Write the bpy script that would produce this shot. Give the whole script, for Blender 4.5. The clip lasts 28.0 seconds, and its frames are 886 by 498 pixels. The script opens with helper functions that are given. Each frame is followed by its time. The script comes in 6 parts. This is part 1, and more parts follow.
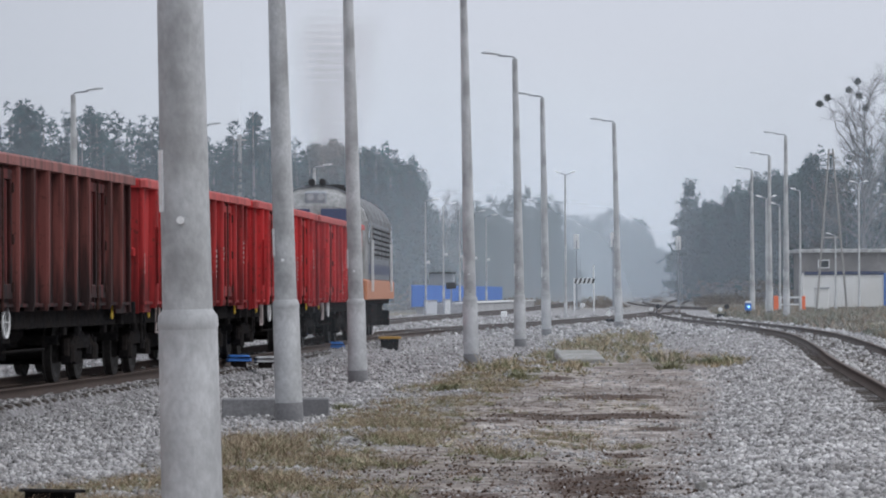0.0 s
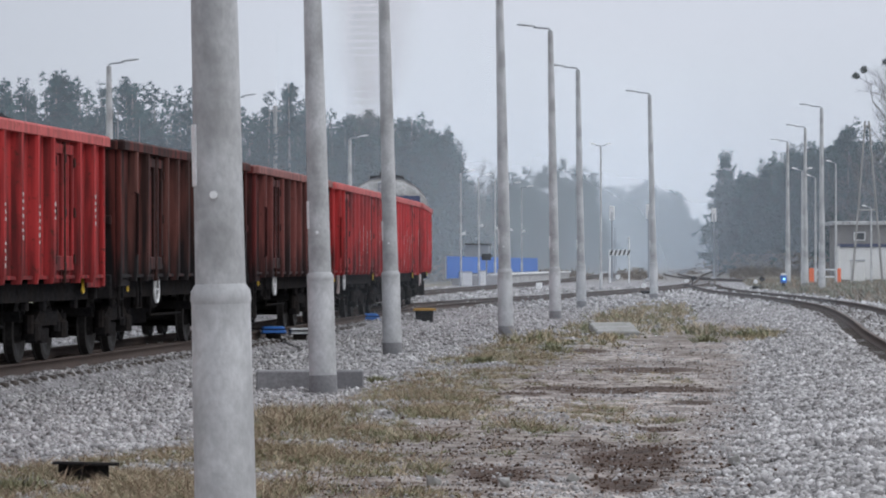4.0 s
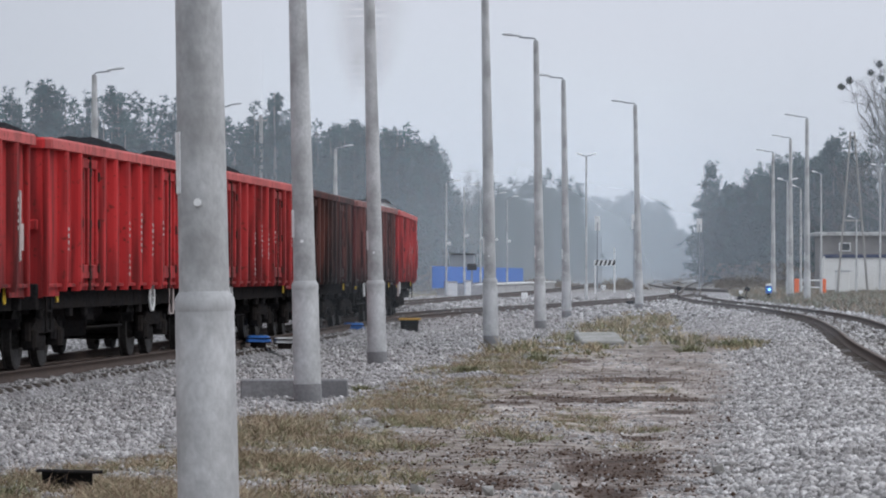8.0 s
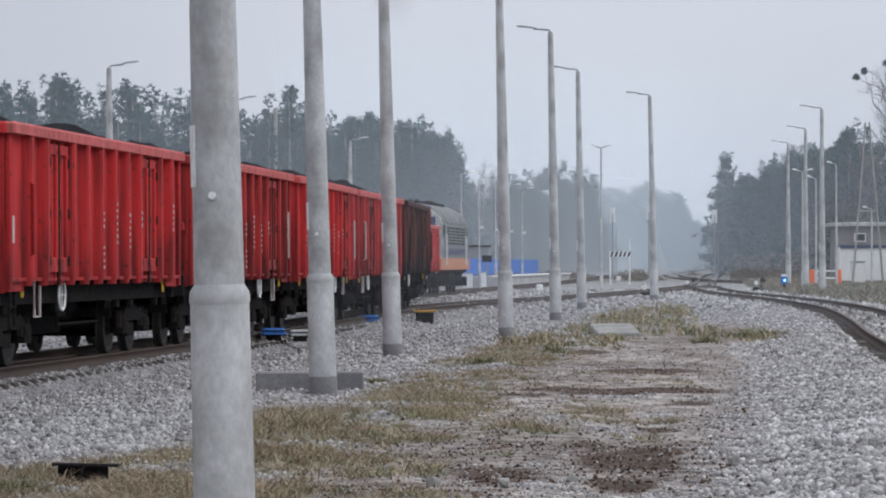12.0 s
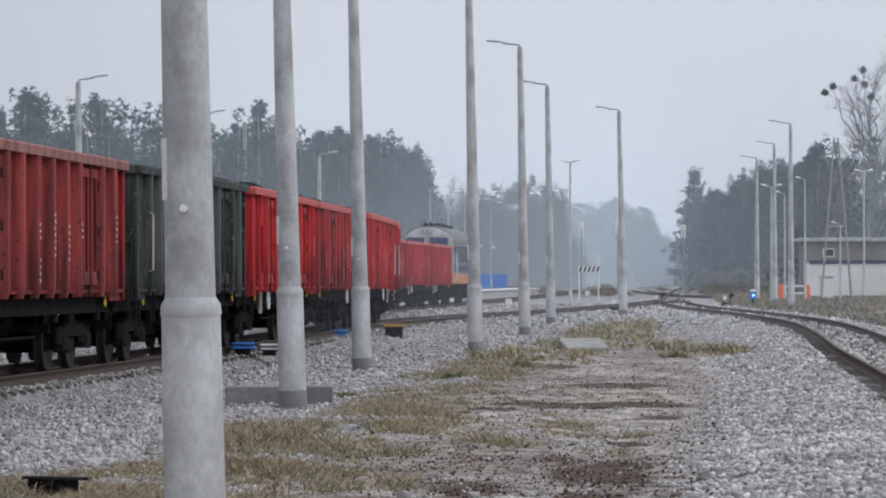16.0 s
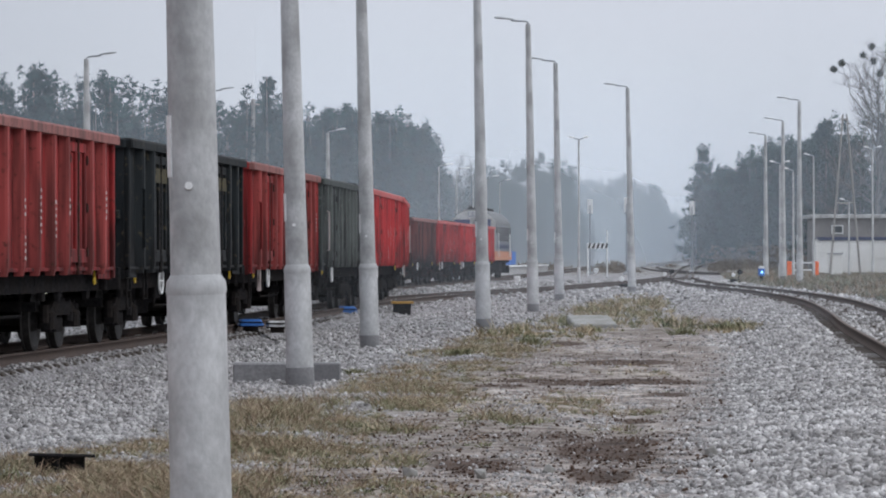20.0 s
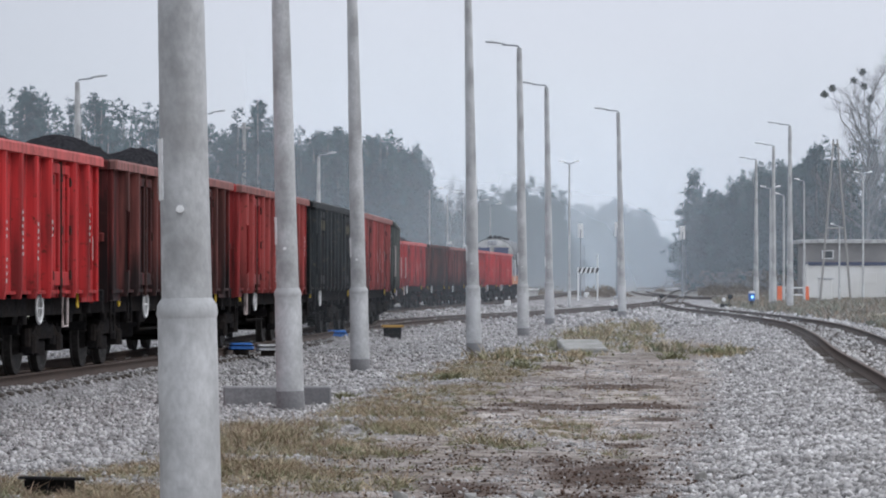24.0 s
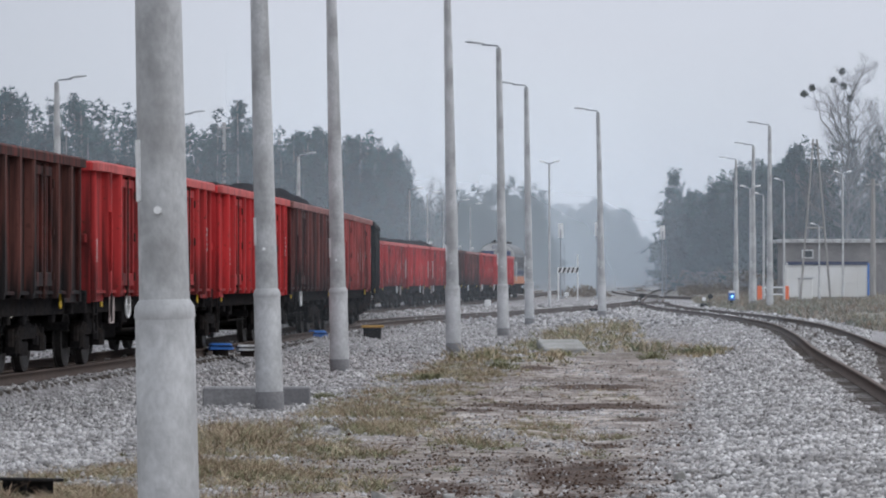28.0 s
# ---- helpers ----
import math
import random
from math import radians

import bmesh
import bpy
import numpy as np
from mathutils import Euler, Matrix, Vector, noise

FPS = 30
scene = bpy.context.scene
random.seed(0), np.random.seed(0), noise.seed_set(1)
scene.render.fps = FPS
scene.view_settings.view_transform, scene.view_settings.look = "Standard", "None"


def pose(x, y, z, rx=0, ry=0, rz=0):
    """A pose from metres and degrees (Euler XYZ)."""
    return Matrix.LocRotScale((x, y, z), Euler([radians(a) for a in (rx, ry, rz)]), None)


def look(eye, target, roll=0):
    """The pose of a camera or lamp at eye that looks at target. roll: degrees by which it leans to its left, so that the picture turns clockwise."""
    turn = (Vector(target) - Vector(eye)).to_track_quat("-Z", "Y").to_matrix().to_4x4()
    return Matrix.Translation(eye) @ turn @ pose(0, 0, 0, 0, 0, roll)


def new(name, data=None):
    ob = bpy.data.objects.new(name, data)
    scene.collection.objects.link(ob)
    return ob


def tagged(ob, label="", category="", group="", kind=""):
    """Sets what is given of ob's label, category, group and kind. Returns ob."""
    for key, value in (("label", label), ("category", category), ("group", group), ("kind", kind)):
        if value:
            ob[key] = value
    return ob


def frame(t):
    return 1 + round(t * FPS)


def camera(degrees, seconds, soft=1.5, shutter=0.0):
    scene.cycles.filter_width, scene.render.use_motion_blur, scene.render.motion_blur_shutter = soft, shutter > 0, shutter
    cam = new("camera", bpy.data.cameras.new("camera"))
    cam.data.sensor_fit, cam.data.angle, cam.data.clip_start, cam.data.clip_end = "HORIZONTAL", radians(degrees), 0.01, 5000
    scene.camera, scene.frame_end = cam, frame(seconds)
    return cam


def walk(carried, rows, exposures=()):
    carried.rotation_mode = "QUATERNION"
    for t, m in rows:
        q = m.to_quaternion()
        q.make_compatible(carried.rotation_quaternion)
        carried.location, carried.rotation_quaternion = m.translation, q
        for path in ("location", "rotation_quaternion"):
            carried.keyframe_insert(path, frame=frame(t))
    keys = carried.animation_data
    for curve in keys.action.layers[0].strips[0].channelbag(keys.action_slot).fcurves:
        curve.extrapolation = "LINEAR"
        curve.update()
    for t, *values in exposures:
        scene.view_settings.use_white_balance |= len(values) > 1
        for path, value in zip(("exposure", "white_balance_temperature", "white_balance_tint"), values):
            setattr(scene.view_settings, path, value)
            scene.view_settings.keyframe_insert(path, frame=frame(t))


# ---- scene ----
# The camera: hand-held on the ground beside the tracks, with a long lens.
cam = camera(14.18, 28.0, soft=2.0)
EYE = (0.0, 0.0, 1.72)
# seconds, turn to the left, tilt up, roll (degrees), sway sideways and up (metres)
PATH = [
    (0, -0.341, 0.703, -0.25, -0.026, -0.011), (0.5, -0.186, 0.524, -0.03, -0.022, 0.001),
    (1, -0.222, 0.465, -0.04, -0.021, -0.005), (1.5, -0.206, 0.386, -0.15, -0.017, 0.001),
    (2, -0.275, 0.419, -0.15, -0.015, -0.001), (2.5, -0.225, 0.424, -0.17, -0.013, 0.003),
    (3, -0.206, 0.233, -0.10, -0.015, 0.002), (3.5, 0.139, 0.191, -0.08, -0.012, 0.015),
    (5.5, 0.300, 0.497, -0.13, -0.007, 0.001), (6, 0.086, 0.457, 0.06, -0.004, 0.001),
    (6.5, 0.015, 0.474, 0.15, -0.010, -0.004), (7, -0.026, 0.496, 0.07, -0.006, -0.003),
    (7.5, -0.036, 0.570, 0.05, -0.002, 0.003), (8, 0.000, 0.400, 0.00, 0.000, 0.000),
    (8.5, 0.050, 0.251, 0.13, -0.001, 0.002), (9, 0.289, 0.318, 0.13, 0.004, -0.003),
    (9.5, 0.217, 0.376, 0.02, -0.003, -0.004), (10, 0.225, 0.431, -0.10, -0.000, 0.004),
    (10.5, 0.187, 0.447, -0.21, 0.002, -0.002), (11, 0.104, 0.347, -0.23, 0.008, 0.004),
    (11.5, 0.185, 0.283, -0.33, 0.003, -0.006), (12, 0.243, 0.269, -0.19, 0.002, 0.004),
    (12.5, 0.000, 0.501, -0.13, -0.000, 0.001), (14.5, -0.053, 0.379, -0.14, 0.001, 0.005),
    (15, 0.024, 0.422, -0.22, -0.000, -0.004), (15.5, -0.127, 0.427, -0.16, -0.006, 0.003),
    (16, -0.261, 0.505, -0.10, -0.015, -0.005), (16.5, -0.278, 0.326, 0.01, -0.004, 0.001),
    (17, -0.313, 0.112, -0.03, -0.000, -0.003), (17.5, -0.220, 0.188, -0.12, -0.009, -0.002),
    (18, -0.159, 0.263, -0.27, 0.002, -0.003), (18.5, -0.284, 0.228, -0.28, 0.003, 0.005),
    (19, -0.248, 0.367, -0.15, 0.001, 0.005), (19.5, -0.195, 0.193, -0.24, 0.009, -0.000),
    (20, -0.116, 0.135, -0.14, 0.008, -0.004), (20.5, -0.097, 0.210, -0.08, 0.006, -0.002),
    (22.5, -0.230, 0.390, 0.10, -0.002, -0.008), (23, -0.264, 0.292, 0.13, 0.002, -0.007),
    (23.5, -0.342, 0.437, 0.08, 0.003, -0.002), (24, -0.271, 0.519, 0.03, 0.003, -0.003),
    (24.5, -0.476, 0.562, -0.08, 0.003, -0.005), (25, -0.424, 0.461, -0.03, 0.003, -0.004),
    (25.5, -0.564, 0.298, 0.02, 0.008, -0.002), (26, -0.461, 0.373, -0.14, 0.009, -0.004),
    (26.5, -0.463, 0.504, -0.10, 0.014, -0.002), (27, -0.543, 0.525, -0.19, 0.015, 0.006),
    (27.5, -0.472, 0.497, -0.39, 0.013, -0.005), (28, -0.588, 0.517, -0.04, 0.019, 0.003),
]



def held(turn, tilt, roll, sx, sz):
    eye = Vector((EYE[0] + sx, EYE[1], EYE[2] + sz))
    a, b = radians(turn), radians(tilt)
    ahead = Vector((-math.sin(a) * math.cos(b), math.cos(a) * math.cos(b), math.sin(b)))
    return look(eye, eye + ahead * 50, roll)


walk(cam, [(t, held(a, b, c, x, z)) for t, a, b, c, x, z in PATH],
     exposures=((0, 0.11), (1, 0.07), (2, 0.18), (8, 0.17), (20, 0.15), (23, 0.27), (24, 0.27), (25, 0.18), (28, 0.15)))

# ---- light: a bright, even November overcast ----
scene.view_settings.exposure = 0.16
world = bpy.data.worlds.new("overcast_sky")
scene.world = world
world.use_nodes = True
wn, wl = world.node_tree.nodes, world.node_tree.links
wn.clear()
w_out, w_bg, w_mix = wn.new("ShaderNodeOutputWorld"), wn.new("ShaderNodeBackground"), wn.new("ShaderNodeMixRGB")
w_sky = wn.new("ShaderNodeTexSky")
w_sky.sky_type, w_sky.sun_disc = "NISHITA", False
w_sky.sun_elevation, w_sky.sun_rotation = radians(38), radians(106)
w_dim = wn.new("ShaderNodeMixRGB")
w_dim.blend_type, w_dim.inputs[0].default_value = "MULTIPLY", 1.0
w_dim.inputs[2].default_value = (0.10, 0.10, 0.10, 1)
w_geo, w_sep, w_ramp = wn.new("ShaderNodeTexCoord"), wn.new("ShaderNodeSeparateXYZ"), wn.new("ShaderNodeValToRGB")
w_ramp.color_ramp.elements[0].position, w_ramp.color_ramp.elements[0].color = 0.0, (0.525, 0.568, 0.655, 1)
w_ramp.color_ramp.elements[1].position, w_ramp.color_ramp.elements[1].color = 0.9, (1.33, 1.39, 1.48, 1)
mid_cloud = w_ramp.color_ramp.elements.new(0.10)
mid_cloud.color = (0.597, 0.622, 0.708, 1)
wl.new(w_geo.outputs["Generated"], w_sep.inputs[0])
wl.new(w_sep.outputs["Z"], w_ramp.inputs[0])
wl.new(w_sky.outputs[0], w_dim.inputs[1])
w_mix.inputs[0].default_value = 0.08
wl.new(w_ramp.outputs[0], w_mix.inputs[1])
wl.new(w_dim.outputs[0], w_mix.inputs[2])
w_west, w_dimmed = wn.new("ShaderNodeMapRange"), wn.new("ShaderNodeMixRGB")
w_west.interpolation_type = "SMOOTHSTEP"
w_west.inputs["From Min"].default_value, w_west.inputs["From Max"].default_value = -0.17, 0.01
w_west.inputs["To Min"].default_value, w_west.inputs["To Max"].default_value = 0.82, 1.0
w_dimmed.blend_type, w_dimmed.inputs[0].default_value = "MULTIPLY", 1.0
wl.new(w_sep.outputs["X"], w_west.inputs[0])
wl.new(w_mix.outputs[0], w_dimmed.inputs[1]), wl.new(w_west.outputs[0], w_dimmed.inputs[2])
# the sky dims smoothly towards the west
wl.new(w_dimmed.outputs[0], w_bg.inputs[0])
wl.new(w_bg.outputs[0], w_out.inputs[0])
sun_data = bpy.data.lights.new("sun", "SUN")
sun_data.energy, sun_data.angle, sun_data.color = 0.7, radians(25), (1.0, 0.96, 0.9)
sun = new("sun", sun_data)
sun.matrix_world = look((48, -14, 40), (0, 0, 0))


# ---- materials ----
def shader(name, rough=0.8, metal=0.0):
    m = bpy.data.materials.new(name)
    m.use_nodes = True
    n = m.node_tree.nodes
    b = n["Principled BSDF"]
    b.inputs["Roughness"].default_value, b.inputs["Metallic"].default_value = rough, metal
    return m, n, m.node_tree.links, b


def rgb(c):
    return (c[0], c[1], c[2], 1.0)


def grained(name, c1, c2, scale=6.0, rough=0.85, metal=0.0, c3=None, fine=40.0, bump=0.2, stain=0.5, per_piece=0.0, islands=False, stretch=None, spec=0.3):
    """Two-scale surface: c1 to c2 by fine grain, c3 in larger stains, a fine relief."""
    m, n, l, b = shader(name, rough, metal)
    b.inputs["Specular IOR Level"].default_value = spec
    co = n.new("ShaderNodeTexCoord")
    src = co.outputs["Object"]
    if stretch:
        mp = n.new("ShaderNodeMapping")
        mp.inputs["Scale"].default_value = stretch
        l.new(src, mp.inputs[0])
        src = mp.outputs[0]
    nf, nb = n.new("ShaderNodeTexNoise"), n.new("ShaderNodeTexNoise")
    nf.inputs["Scale"].default_value, nf.inputs["Detail"].default_value = fine, 6
    nb.inputs["Scale"].default_value, nb.inputs["Detail"].default_value = scale, 5
    l.new(src, nf.inputs["Vector"]), l.new(src, nb.inputs["Vector"])
    r1 = n.new("ShaderNodeValToRGB")
    r1.color_ramp.elements[0].position, r1.color_ramp.elements[1].position = 0.32, 0.68
    r1.color_ramp.elements[0].color, r1.color_ramp.elements[1].color = rgb(c1), rgb(c2)
    l.new(nf.outputs["Fac"], r1.inputs[0])
    col = r1.outputs[0]
    if c3:
        r2 = n.new("ShaderNodeValToRGB")
        r2.color_ramp.elements[0].position, r2.color_ramp.elements[1].position = 0.5 - 0.12, 0.5 + 0.16
        r2.color_ramp.elements[1].color = (stain, stain, stain, 1)
        mx = n.new("ShaderNodeMixRGB")
        mx.inputs[2].default_value = rgb(c3)
        l.new(nb.outputs["Fac"], r2.inputs[0]), l.new(r2.outputs[0], mx.inputs[0]), l.new(col, mx.inputs[1])
        col = mx.outputs[0]
    if per_piece:
        rnd = n.new("ShaderNodeNewGeometry") if islands else n.new("ShaderNodeObjectInfo")
        out = rnd.outputs["Random Per Island"] if islands else rnd.outputs["Random"]
        mr, hv = n.new("ShaderNodeMapRange"), n.new("ShaderNodeHueSaturation")
        mr.inputs["To Min"].default_value, mr.inputs["To Max"].default_value = 1 - per_piece, 1 + per_piece
        l.new(out, mr.inputs[0]), l.new(mr.outputs[0], hv.inputs["Value"]), l.new(col, hv.inputs["Color"])
        col = hv.outputs[0]
    l.new(col, b.inputs["Base Color"])
    if bump:
        bp = n.new("ShaderNodeBump")
        bp.inputs["Strength"].default_value, bp.inputs["Distance"].default_value = bump, 0.02
        l.new(nf.outputs["Fac"], bp.inputs["Height"]), l.new(bp.outputs[0], b.inputs["Normal"])
    return m


def wagon_paint(name, c1, c2, dust, soil, rust=(0.07, 0.03, 0.022), soot=0.0, streaks=0.44):
    """Wagon paint: faded colour, vertical grime runs, coal dust that thickens in patches on the lower side."""
    m, n, l, b = shader(name, 0.7)
    b.inputs["Specular IOR Level"].default_value = 0.12
    co = n.new("ShaderNodeTexCoord")
    info, far_off, place = n.new("ShaderNodeObjectInfo"), n.new("ShaderNodeVectorMath"), n.new("ShaderNodeVectorMath")
    far_off.operation, place.operation = "SCALE", "ADD"
    far_off.inputs[0].default_value = (31.0, 17.0, 0.0)
    l.new(info.outputs["Random"], far_off.inputs["Scale"])
    l.new(co.outputs["Object"], place.inputs[0]), l.new(far_off.outputs[0], place.inputs[1])
    mp = n.new("ShaderNodeMapping")
    mp.inputs["Scale"].default_value = (2.2, 2.2, 0.22)
    l.new(place.outputs[0], mp.inputs[0])
    runs, blot, fine = n.new("ShaderNodeTexNoise"), n.new("ShaderNodeTexNoise"), n.new("ShaderNodeTexNoise")
    runs.inputs["Scale"].default_value, runs.inputs["Detail"].default_value = 2.6, 7
    blot.inputs["Scale"].default_value, blot.inputs["Detail"].default_value = 0.9, 6
    fine.inputs["Scale"].default_value, fine.inputs["Detail"].default_value = 11, 4
    l.new(mp.outputs[0], runs.inputs["Vector"])
    l.new(place.outputs[0], blot.inputs["Vector"]), l.new(place.outputs[0], fine.inputs["Vector"])
    base = n.new("ShaderNodeMixRGB")
    base.inputs[1].default_value, base.inputs[2].default_value = rgb(c1), rgb(c2)
    l.new(blot.outputs["Fac"], base.inputs[0])
    # grime runs
    rr = n.new("ShaderNodeMapRange")
    rr.inputs["From Min"].default_value, rr.inputs["From Max"].default_value = streaks, streaks + 0.18
    rr.inputs["To Max"].default_value = soil
    l.new(runs.outputs["Fac"], rr.inputs[0])
    g = n.new("ShaderNodeMixRGB")
    g.inputs[2].default_value = rgb(dust)
    l.new(rr.outputs[0], g.inputs[0]), l.new(base.outputs[0], g.inputs[1])
    # rust specks
    rs = n.new("ShaderNodeMapRange")
    rs.inputs["From Min"].default_value, rs.inputs["From Max"].default_value = 0.60, 0.72
    rs.inputs["To Max"].default_value = 0.75
    l.new(fine.outputs["Fac"], rs.inputs[0])
    g2 = n.new("ShaderNodeMixRGB")
    g2.inputs[2].default_value = rgb(rust)
    l.new(rs.outputs[0], g2.inputs[0]), l.new(g.outputs[0], g2.inputs[1])
    col = g2.outputs[0]
    if soot:
        # caked coal dust with a ragged upper edge
        sp, ad, mr, g3 = n.new("ShaderNodeSeparateXYZ"), n.new("ShaderNodeMath"), n.new("ShaderNodeMapRange"), n.new("ShaderNodeMixRGB")
        ad.operation = "MULTIPLY_ADD"
        ad.inputs[1].default_value = 2.6
        l.new(co.outputs["Object"], sp.inputs[0]), l.new(runs.outputs["Fac"], ad.inputs[0])
        neg = n.new("ShaderNodeMath")
        neg.operation = "MULTIPLY"
        neg.inputs[1].default_value = -1.0
        l.new(sp.outputs["Z"], neg.inputs[0]), l.new(neg.outputs[0], ad.inputs[2])
        mr.inputs["From Min"].default_value, mr.inputs["From Max"].default_value, mr.inputs["To Max"].default_value = -0.75, 0.05, soot
        l.new(ad.outputs[0], mr.inputs[0])
        g3.inputs[2].default_value = (0.012, 0.011, 0.012, 1)
        l.new(mr.outputs[0], g3.inputs[0]), l.new(col, g3.inputs[1])
        col = g3.outputs[0]
    l.new(col, b.inputs["Base Color"])
    bp = n.new("ShaderNodeBump")
    bp.inputs["Strength"].default_value, bp.inputs["Distance"].default_value = 0.25, 0.02
    l.new(blot.outputs["Fac"], bp.inputs["Height"]), l.new(bp.outputs[0], b.inputs["Normal"])
    return m


def plain(name, c, rough=0.6, metal=0.0):
    return grained(name, [v * 0.85 for v in c], [v * 1.1 for v in c], 3.0, rough, metal, fine=25.0, bump=0.08)


def glow(name, c, strength):
    m, n, l, b = shader(name, 0.4)
    b.inputs["Base Color"].default_value = rgb(c)
    b.inputs["Emission Color"].default_value, b.inputs["Emission Strength"].default_value = rgb(c), strength
    return m


M_CONC = grained("weathered_concrete", (0.42, 0.43, 0.445), (0.55, 0.56, 0.575), 2.6, 0.9, c3=(0.23, 0.232, 0.235), fine=26, stain=0.8, bump=0.3, stretch=(1, 1, 0.7))
M_CONC_PALE = grained("pale_cast_concrete", (0.45, 0.46, 0.475), (0.57, 0.58, 0.60), 1.7, 0.9, c3=(0.25, 0.253, 0.26), fine=22, stain=0.95, bump=0.3, stretch=(1, 1, 0.7))
M_SLAB = grained("weathered_slab_concrete", (0.25, 0.25, 0.245), (0.34, 0.34, 0.335), 2.0, 0.9, c3=(0.17, 0.165, 0.15), fine=25, stain=0.7)
M_CONC_DARK = grained("dark_concrete", (0.19, 0.19, 0.20), (0.27, 0.27, 0.28), 2.0, 0.9, c3=(0.13, 0.13, 0.14), fine=25, stain=0.6)
M_STEEL = grained("galvanised_steel", (0.24, 0.26, 0.29), (0.34, 0.36, 0.39), 3.0, 0.5, 0.3, fine=20, bump=0.05)
M_LAMP = plain("lamp_housing_grey", (0.45, 0.47, 0.50), 0.45)
M_RAIL = grained("rusty_rail", (0.050, 0.036, 0.031), (0.095, 0.066, 0.054), 2.0, 0.8, 0.1, c3=(0.05, 0.04, 0.038), fine=30)
M_RAILTOP = grained("worn_rail_head", (0.115, 0.096, 0.089), (0.19, 0.165, 0.157), 2.0, 0.45, 0.6, c3=(0.2, 0.15, 0.13), fine=30, bump=0.05)
M_RAILDULL = grained("dull_rusty_rail_head", (0.085, 0.062, 0.052), (0.15, 0.115, 0.10), 2.0, 0.7, 0.2, c3=(0.07, 0.05, 0.045), fine=30, bump=0.05)
M_SLEEPER = grained("stained_sleeper", (0.045, 0.037, 0.033), (0.085, 0.072, 0.064), 2.0, 0.95, c3=(0.03, 0.024, 0.022), fine=25, per_piece=0.15)
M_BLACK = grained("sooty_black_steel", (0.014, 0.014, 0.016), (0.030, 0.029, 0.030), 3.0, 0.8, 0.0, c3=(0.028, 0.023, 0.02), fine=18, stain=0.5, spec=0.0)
M_BOGIE = grained("greasy_bogie_steel", (0.014, 0.014, 0.016), (0.030, 0.029, 0.030), 4.0, 0.8, 0.0, c3=(0.03, 0.024, 0.02), fine=18, stain=0.5, spec=0.0)
M_HINGE = grained("greasy_rusted_iron", (0.022, 0.012, 0.011), (0.06, 0.028, 0.024), 4.0, 0.8, fine=18, spec=0.1)
M_WHEEL = grained("wheel_steel", (0.014, 0.013, 0.013), (0.03, 0.027, 0.026), 4.0, 0.7, 0.1, fine=20)
M_COAL = grained("coal", (0.014, 0.014, 0.017), (0.042, 0.042, 0.047), 3.0, 0.65, fine=16, bump=0.9, c3=(0.02, 0.02, 0.022), spec=0.0)
M_WHITE = plain("white_paint", (0.72, 0.73, 0.74), 0.6)
M_LETTER = plain("worn_white_stencil", (0.50, 0.43, 0.42), 0.7)
M_YELLOW = plain("yellow_paint", (0.62, 0.42, 0.04), 0.5)
M_OCHRE = plain("dull_yellow_paint", (0.40, 0.23, 0.045), 0.6)
M_WORN_YELLOW = grained("worn_yellow_band", (0.022, 0.023, 0.018), (0.085, 0.068, 0.024), 3.0, 0.8, fine=9, bump=0.05)
M_BLUE = grained("blue_plastic", (0.03, 0.13, 0.42), (0.045, 0.17, 0.52), 3.0, 0.45, fine=20, bump=0.05)
M_ORANGE = plain("orange_plastic", (0.80, 0.16, 0.05), 0.5)
PAINT = {
    "bright": wagon_paint("bright_red_wagon_paint", (0.42, 0.024, 0.028), (0.55, 0.050, 0.052), (0.16, 0.025, 0.026), 0.75, soot=0.28),
    "red": wagon_paint("red_wagon_paint", (0.33, 0.024, 0.027), (0.45, 0.050, 0.050), (0.11, 0.022, 0.022), 0.85, soot=0.45),
    "faded": wagon_paint("faded_red_wagon_paint", (0.22, 0.020, 0.022), (0.33, 0.045, 0.045), (0.06, 0.016, 0.016), 0.75, soot=0.45),
    "maroon": wagon_paint("maroon_wagon_paint", (0.095, 0.018, 0.018), (0.15, 0.035, 0.032), (0.02, 0.011, 0.011), 0.85, soot=0.8, streaks=0.40),
    "brown": wagon_paint("soot_stained_brown_wagon_paint", (0.085, 0.019, 0.016), (0.135, 0.040, 0.033), (0.014, 0.010, 0.010), 0.9, soot=0.95, streaks=0.38),
    "green": wagon_paint("grey_green_wagon_paint", (0.038, 0.047, 0.046), (0.075, 0.084, 0.078), (0.014, 0.016, 0.017), 0.95, rust=(0.15, 0.16, 0.15), soot=0.6),
    "charcoal": wagon_paint("charcoal_wagon_paint", (0.011, 0.015, 0.018), (0.026, 0.030, 0.033), (0.008, 0.009, 0.010), 0.95, rust=(0.105, 0.088, 0.055), soot=0.6),
}

# stakes of the older wagons: dust and rubbed primer, with lit rib faces painted in
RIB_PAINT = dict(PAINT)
RIB_PAINT["faded"] = wagon_paint("lit_rubbed_faded_red_stakes", (0.26, 0.045, 0.044), (0.38, 0.085, 0.08), (0.10, 0.03, 0.028), 0.7, soot=0.4)
RIB_PAINT["maroon"] = wagon_paint("lit_rubbed_maroon_stakes", (0.125, 0.036, 0.033), (0.19, 0.068, 0.060), (0.035, 0.018, 0.017), 0.8, soot=0.8, streaks=0.40)
RIB_PAINT["brown"] = wagon_paint("lit_rubbed_brown_stakes", (0.090, 0.030, 0.025), (0.145, 0.062, 0.052), (0.020, 0.012, 0.011), 0.85, soot=0.95, streaks=0.38)
RIB_PAINT["green"] = wagon_paint("lit_rubbed_grey_green_stakes", (0.065, 0.076, 0.072), (0.13, 0.14, 0.13), (0.02, 0.022, 0.022), 0.85, rust=(0.15, 0.16, 0.15), soot=0.5)
